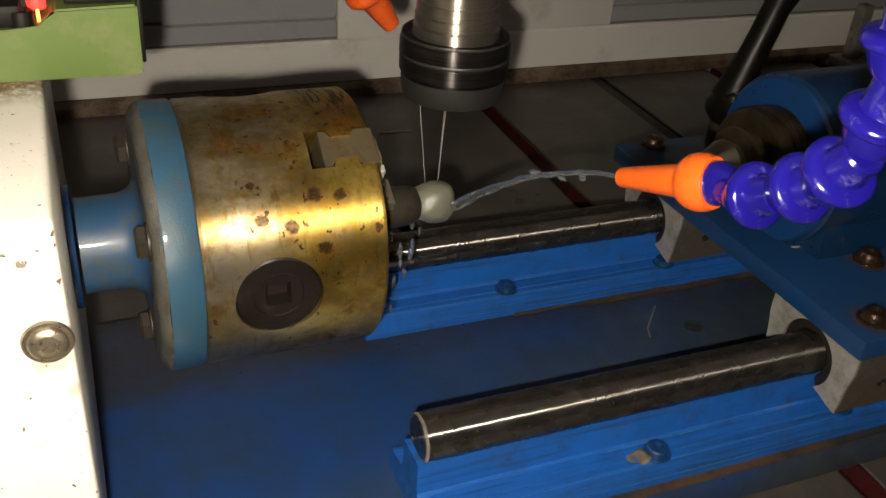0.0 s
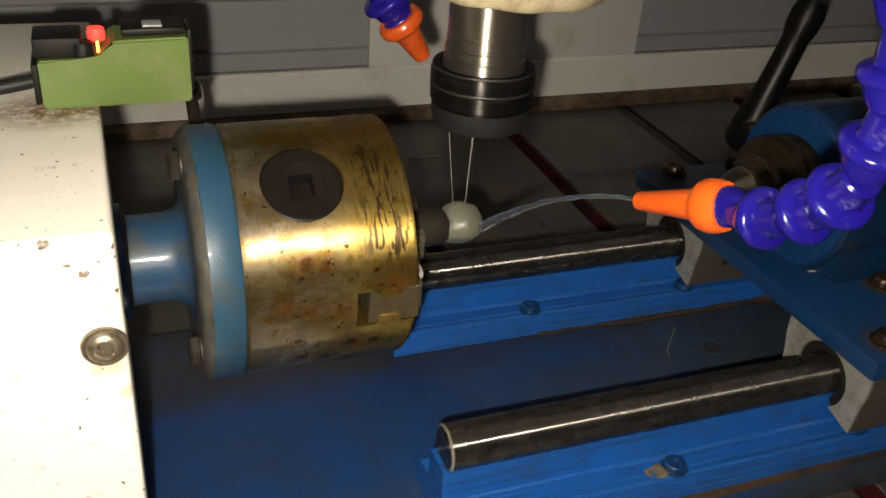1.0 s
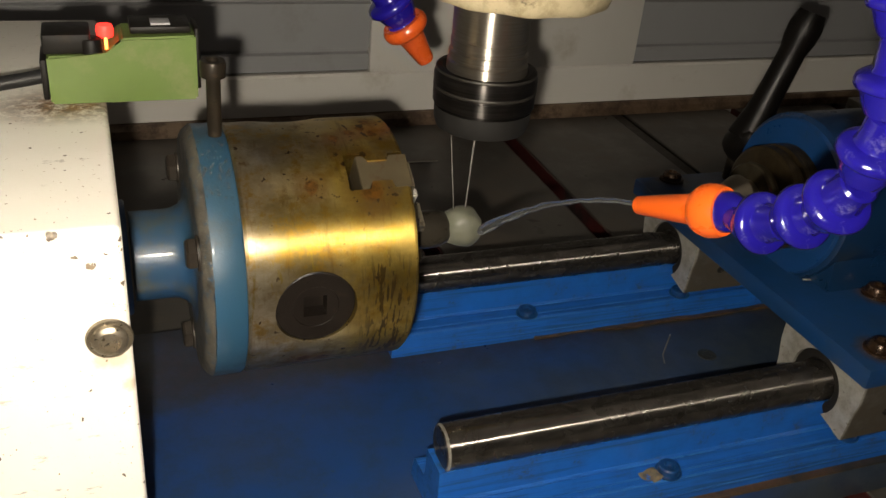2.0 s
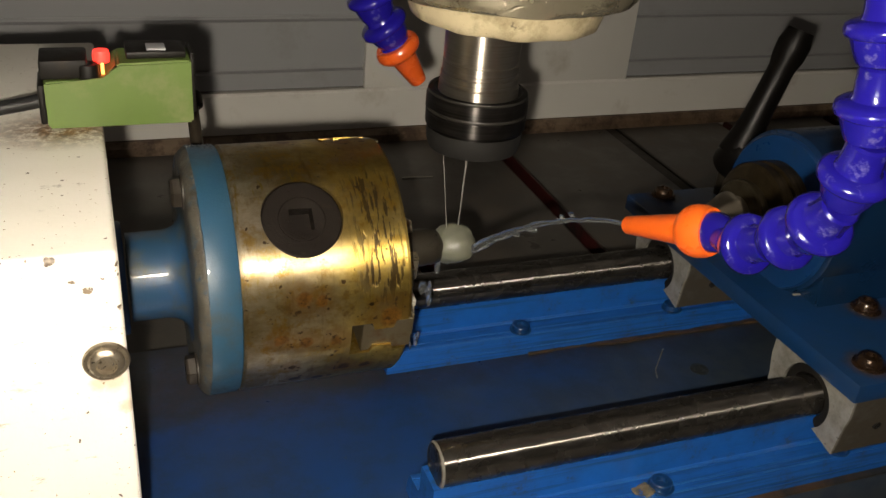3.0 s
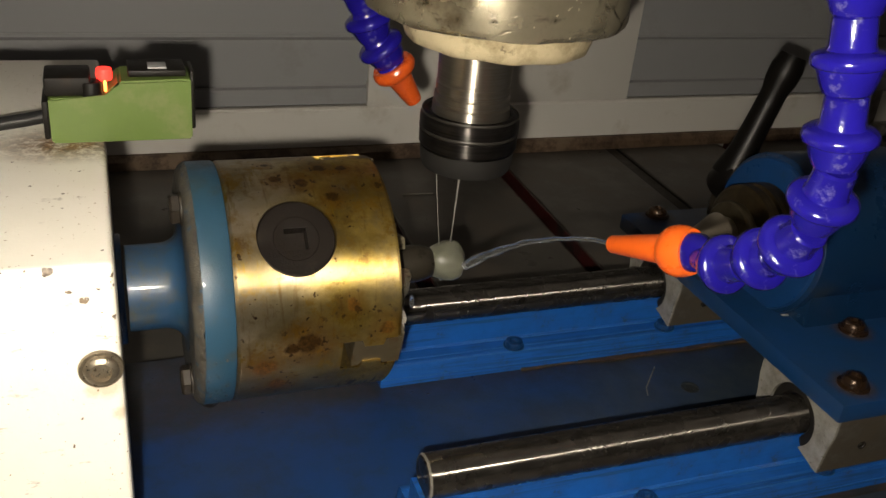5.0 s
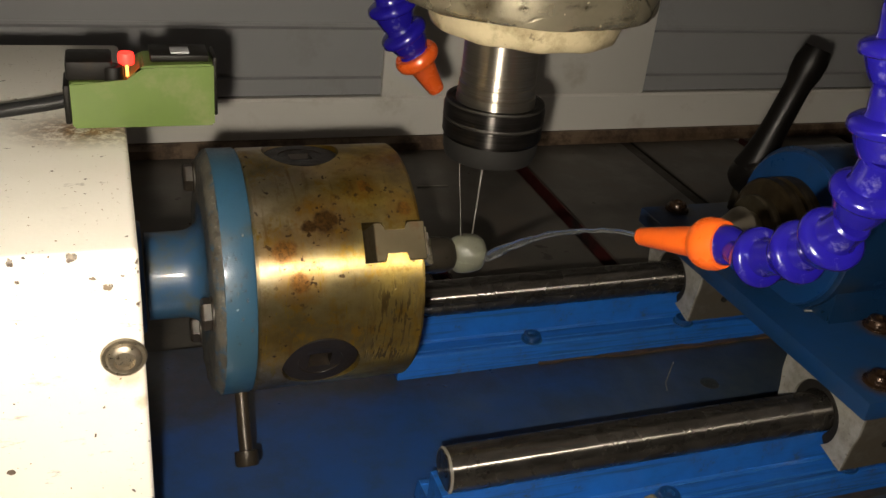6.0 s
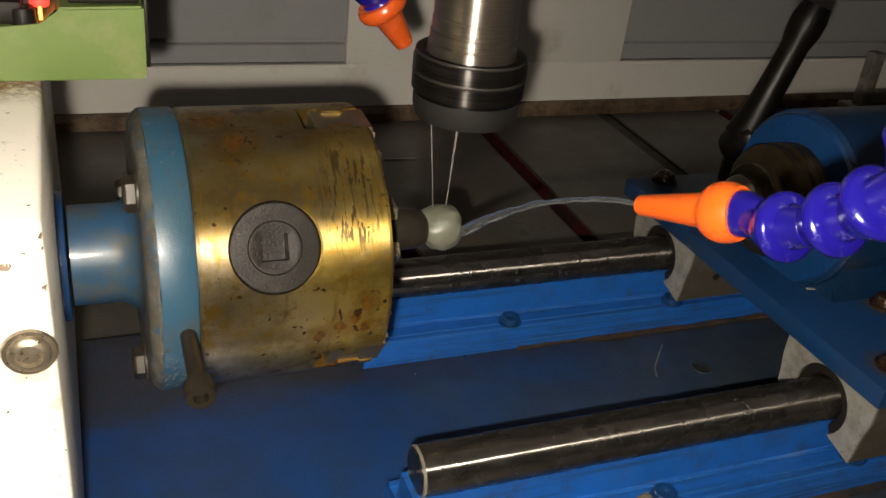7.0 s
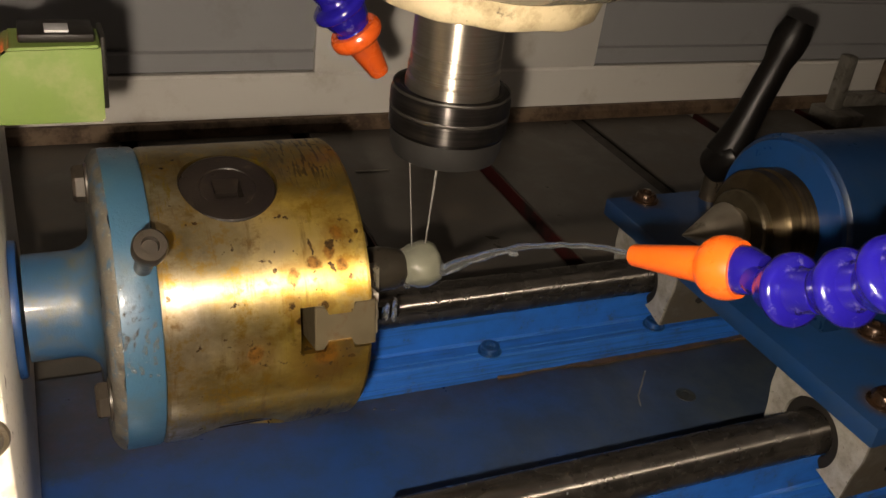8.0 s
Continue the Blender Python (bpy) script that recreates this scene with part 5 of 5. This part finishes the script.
def build_clamp():
    c = thing("table_clamp", "worn pale steel clamp bracket standing on the table", "clamp")
    part("foot", block(0.665, 0.720, 0.630, 0.690, TABLE_Z + 0.0002, 0.006, 0.002), M_ALU, c)
    part("upright", block(0.675, 0.695, 0.655, 0.675, 0.0062, 0.090, 0.003), M_ALU, c)
    part("arm", block(0.6955, 0.790, 0.655, 0.675, 0.010, 0.030, 0.003), M_ALU, c)
    part("end_post", block(0.770, 0.7895, 0.655, 0.675, 0.0305, 0.080, 0.003), M_RUST, c)


build_clamp()

SLUGS = []
for i, t0 in enumerate((-0.20, -0.16, -0.12, -0.08, -0.04, 0.02, 0.79, 1.12, 1.22, 2.3, 2.82, 2.86, 2.90, 2.93, 2.97, 4.6, 7.55, 7.62, 7.70, 7.78)):
    SLUGS.append((drop_mesh("water_slug", 0.0013 + 0.0003 * (i % 3), 50 + i * 3.1, (1.1, 1.5 + 0.4 * (i % 4), 1.0), "lump of coolant thrown along the jet", "lumps of coolant"), t0))

# small steel wire left on the table
tagged(part("wire_scrap", tube([(-0.112, 0.590, TABLE_Z + 0.001), (-0.09, 0.589, TABLE_Z + 0.001), (-0.072, 0.588, TABLE_Z + 0.001)], 0.0010, 8), M_STEEL), "thin bright wire scrap on the table", "wire")


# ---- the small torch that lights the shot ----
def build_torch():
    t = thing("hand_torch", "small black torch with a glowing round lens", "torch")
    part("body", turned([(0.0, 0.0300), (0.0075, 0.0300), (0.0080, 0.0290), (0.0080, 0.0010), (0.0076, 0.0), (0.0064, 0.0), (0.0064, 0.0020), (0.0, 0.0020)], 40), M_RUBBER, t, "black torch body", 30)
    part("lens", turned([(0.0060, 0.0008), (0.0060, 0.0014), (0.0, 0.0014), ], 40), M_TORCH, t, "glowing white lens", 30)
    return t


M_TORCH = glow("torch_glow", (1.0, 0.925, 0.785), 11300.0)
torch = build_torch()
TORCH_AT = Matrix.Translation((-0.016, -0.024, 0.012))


# ---- what moves ----
TURN = [(0.0, -2.0), (0.5, -33.0), (1.0, -64.8), (1.5, -95.4), (1.8, -113.0), (2.0, -122.0), (2.15, -123.5), (2.3, -116.0), (2.8, -84.3), (3.0, -71.8), (3.5, -44.4), (4.0, -13.5),
        (4.5, 18.0), (5.0, 46.0), (5.5, 67.2), (6.0, 97.0), (6.5, 122.5), (7.0, 146.0), (7.5, 168.0), (8.0, 193.0)]


FALL_X, FALL_Y = -0.014, 0.036


def motions():
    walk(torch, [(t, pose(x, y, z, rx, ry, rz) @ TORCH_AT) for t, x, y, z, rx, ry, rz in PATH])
    walk(chuck, [(t, pose(-0.35, AX_Y, AX_Z, -a)) for t, a in TURN])
    walk(work, [(t, pose(-0.2462, AX_Y, AX_Z, -a)) for t, a in TURN])
    for ob, t0, dx, dy in DROPS:
        x, y = -0.247 + dx * 0.5, AX_Y - 0.002 + dy * 0.4
        z0, z1 = AX_Z - 0.002, PLATE_Z - 0.012
        rows = [(0.0, pose(x, y, z0))] if t0 > 0.0 else []
        for k in range(5):
            f = max(k / 4, -t0 / 0.175)
            tt = t0 + 0.175 * f
            if tt < 7.97 and (not rows or tt > rows[-1][0] + 0.004):
                rows.append((tt, pose(x + FALL_X * f + dx * f, y + FALL_Y * f + dy * f, z0 + (z1 - z0) * f * f)))
        rows.append((8.0, rows[-1][1]))
        walk(ob, rows)
    for ob, t0 in SLUGS:
        inside = Vector((-0.1955, -0.0420, 0.2483))
        rows = [(0.0, pose(*inside))] if t0 > 0.04 else []
        if t0 > 0:
            rows.append((t0, pose(*inside)))
        else:
            p = jet_point(-t0 / 0.25)
            rows.append((0.0, pose(p.x, p.y, p.z - 0.003 * math.sin(t0 * 60), 14 + 12 * t0 / 0.05, -30 * t0 / 0.05, 17)))
        for k in range(1, 6):
            p = jet_point(k / 5)
            if 0.005 < t0 + 0.05 * k < 7.97:
                rows.append((t0 + 0.05 * k, pose(p.x, p.y, p.z - 0.003 * math.sin(k * 2.1 + t0 * 9), 14 - 12 * k, 30 * k, 17)))
        if t0 + 0.3 < 7.97:
            rows.append((t0 + 0.3, pose(-0.243, AX_Y, AX_Z, -46, 180, 17)))
        rows.append((8.0, rows[-1][1]))
        walk(ob, rows)


motions()
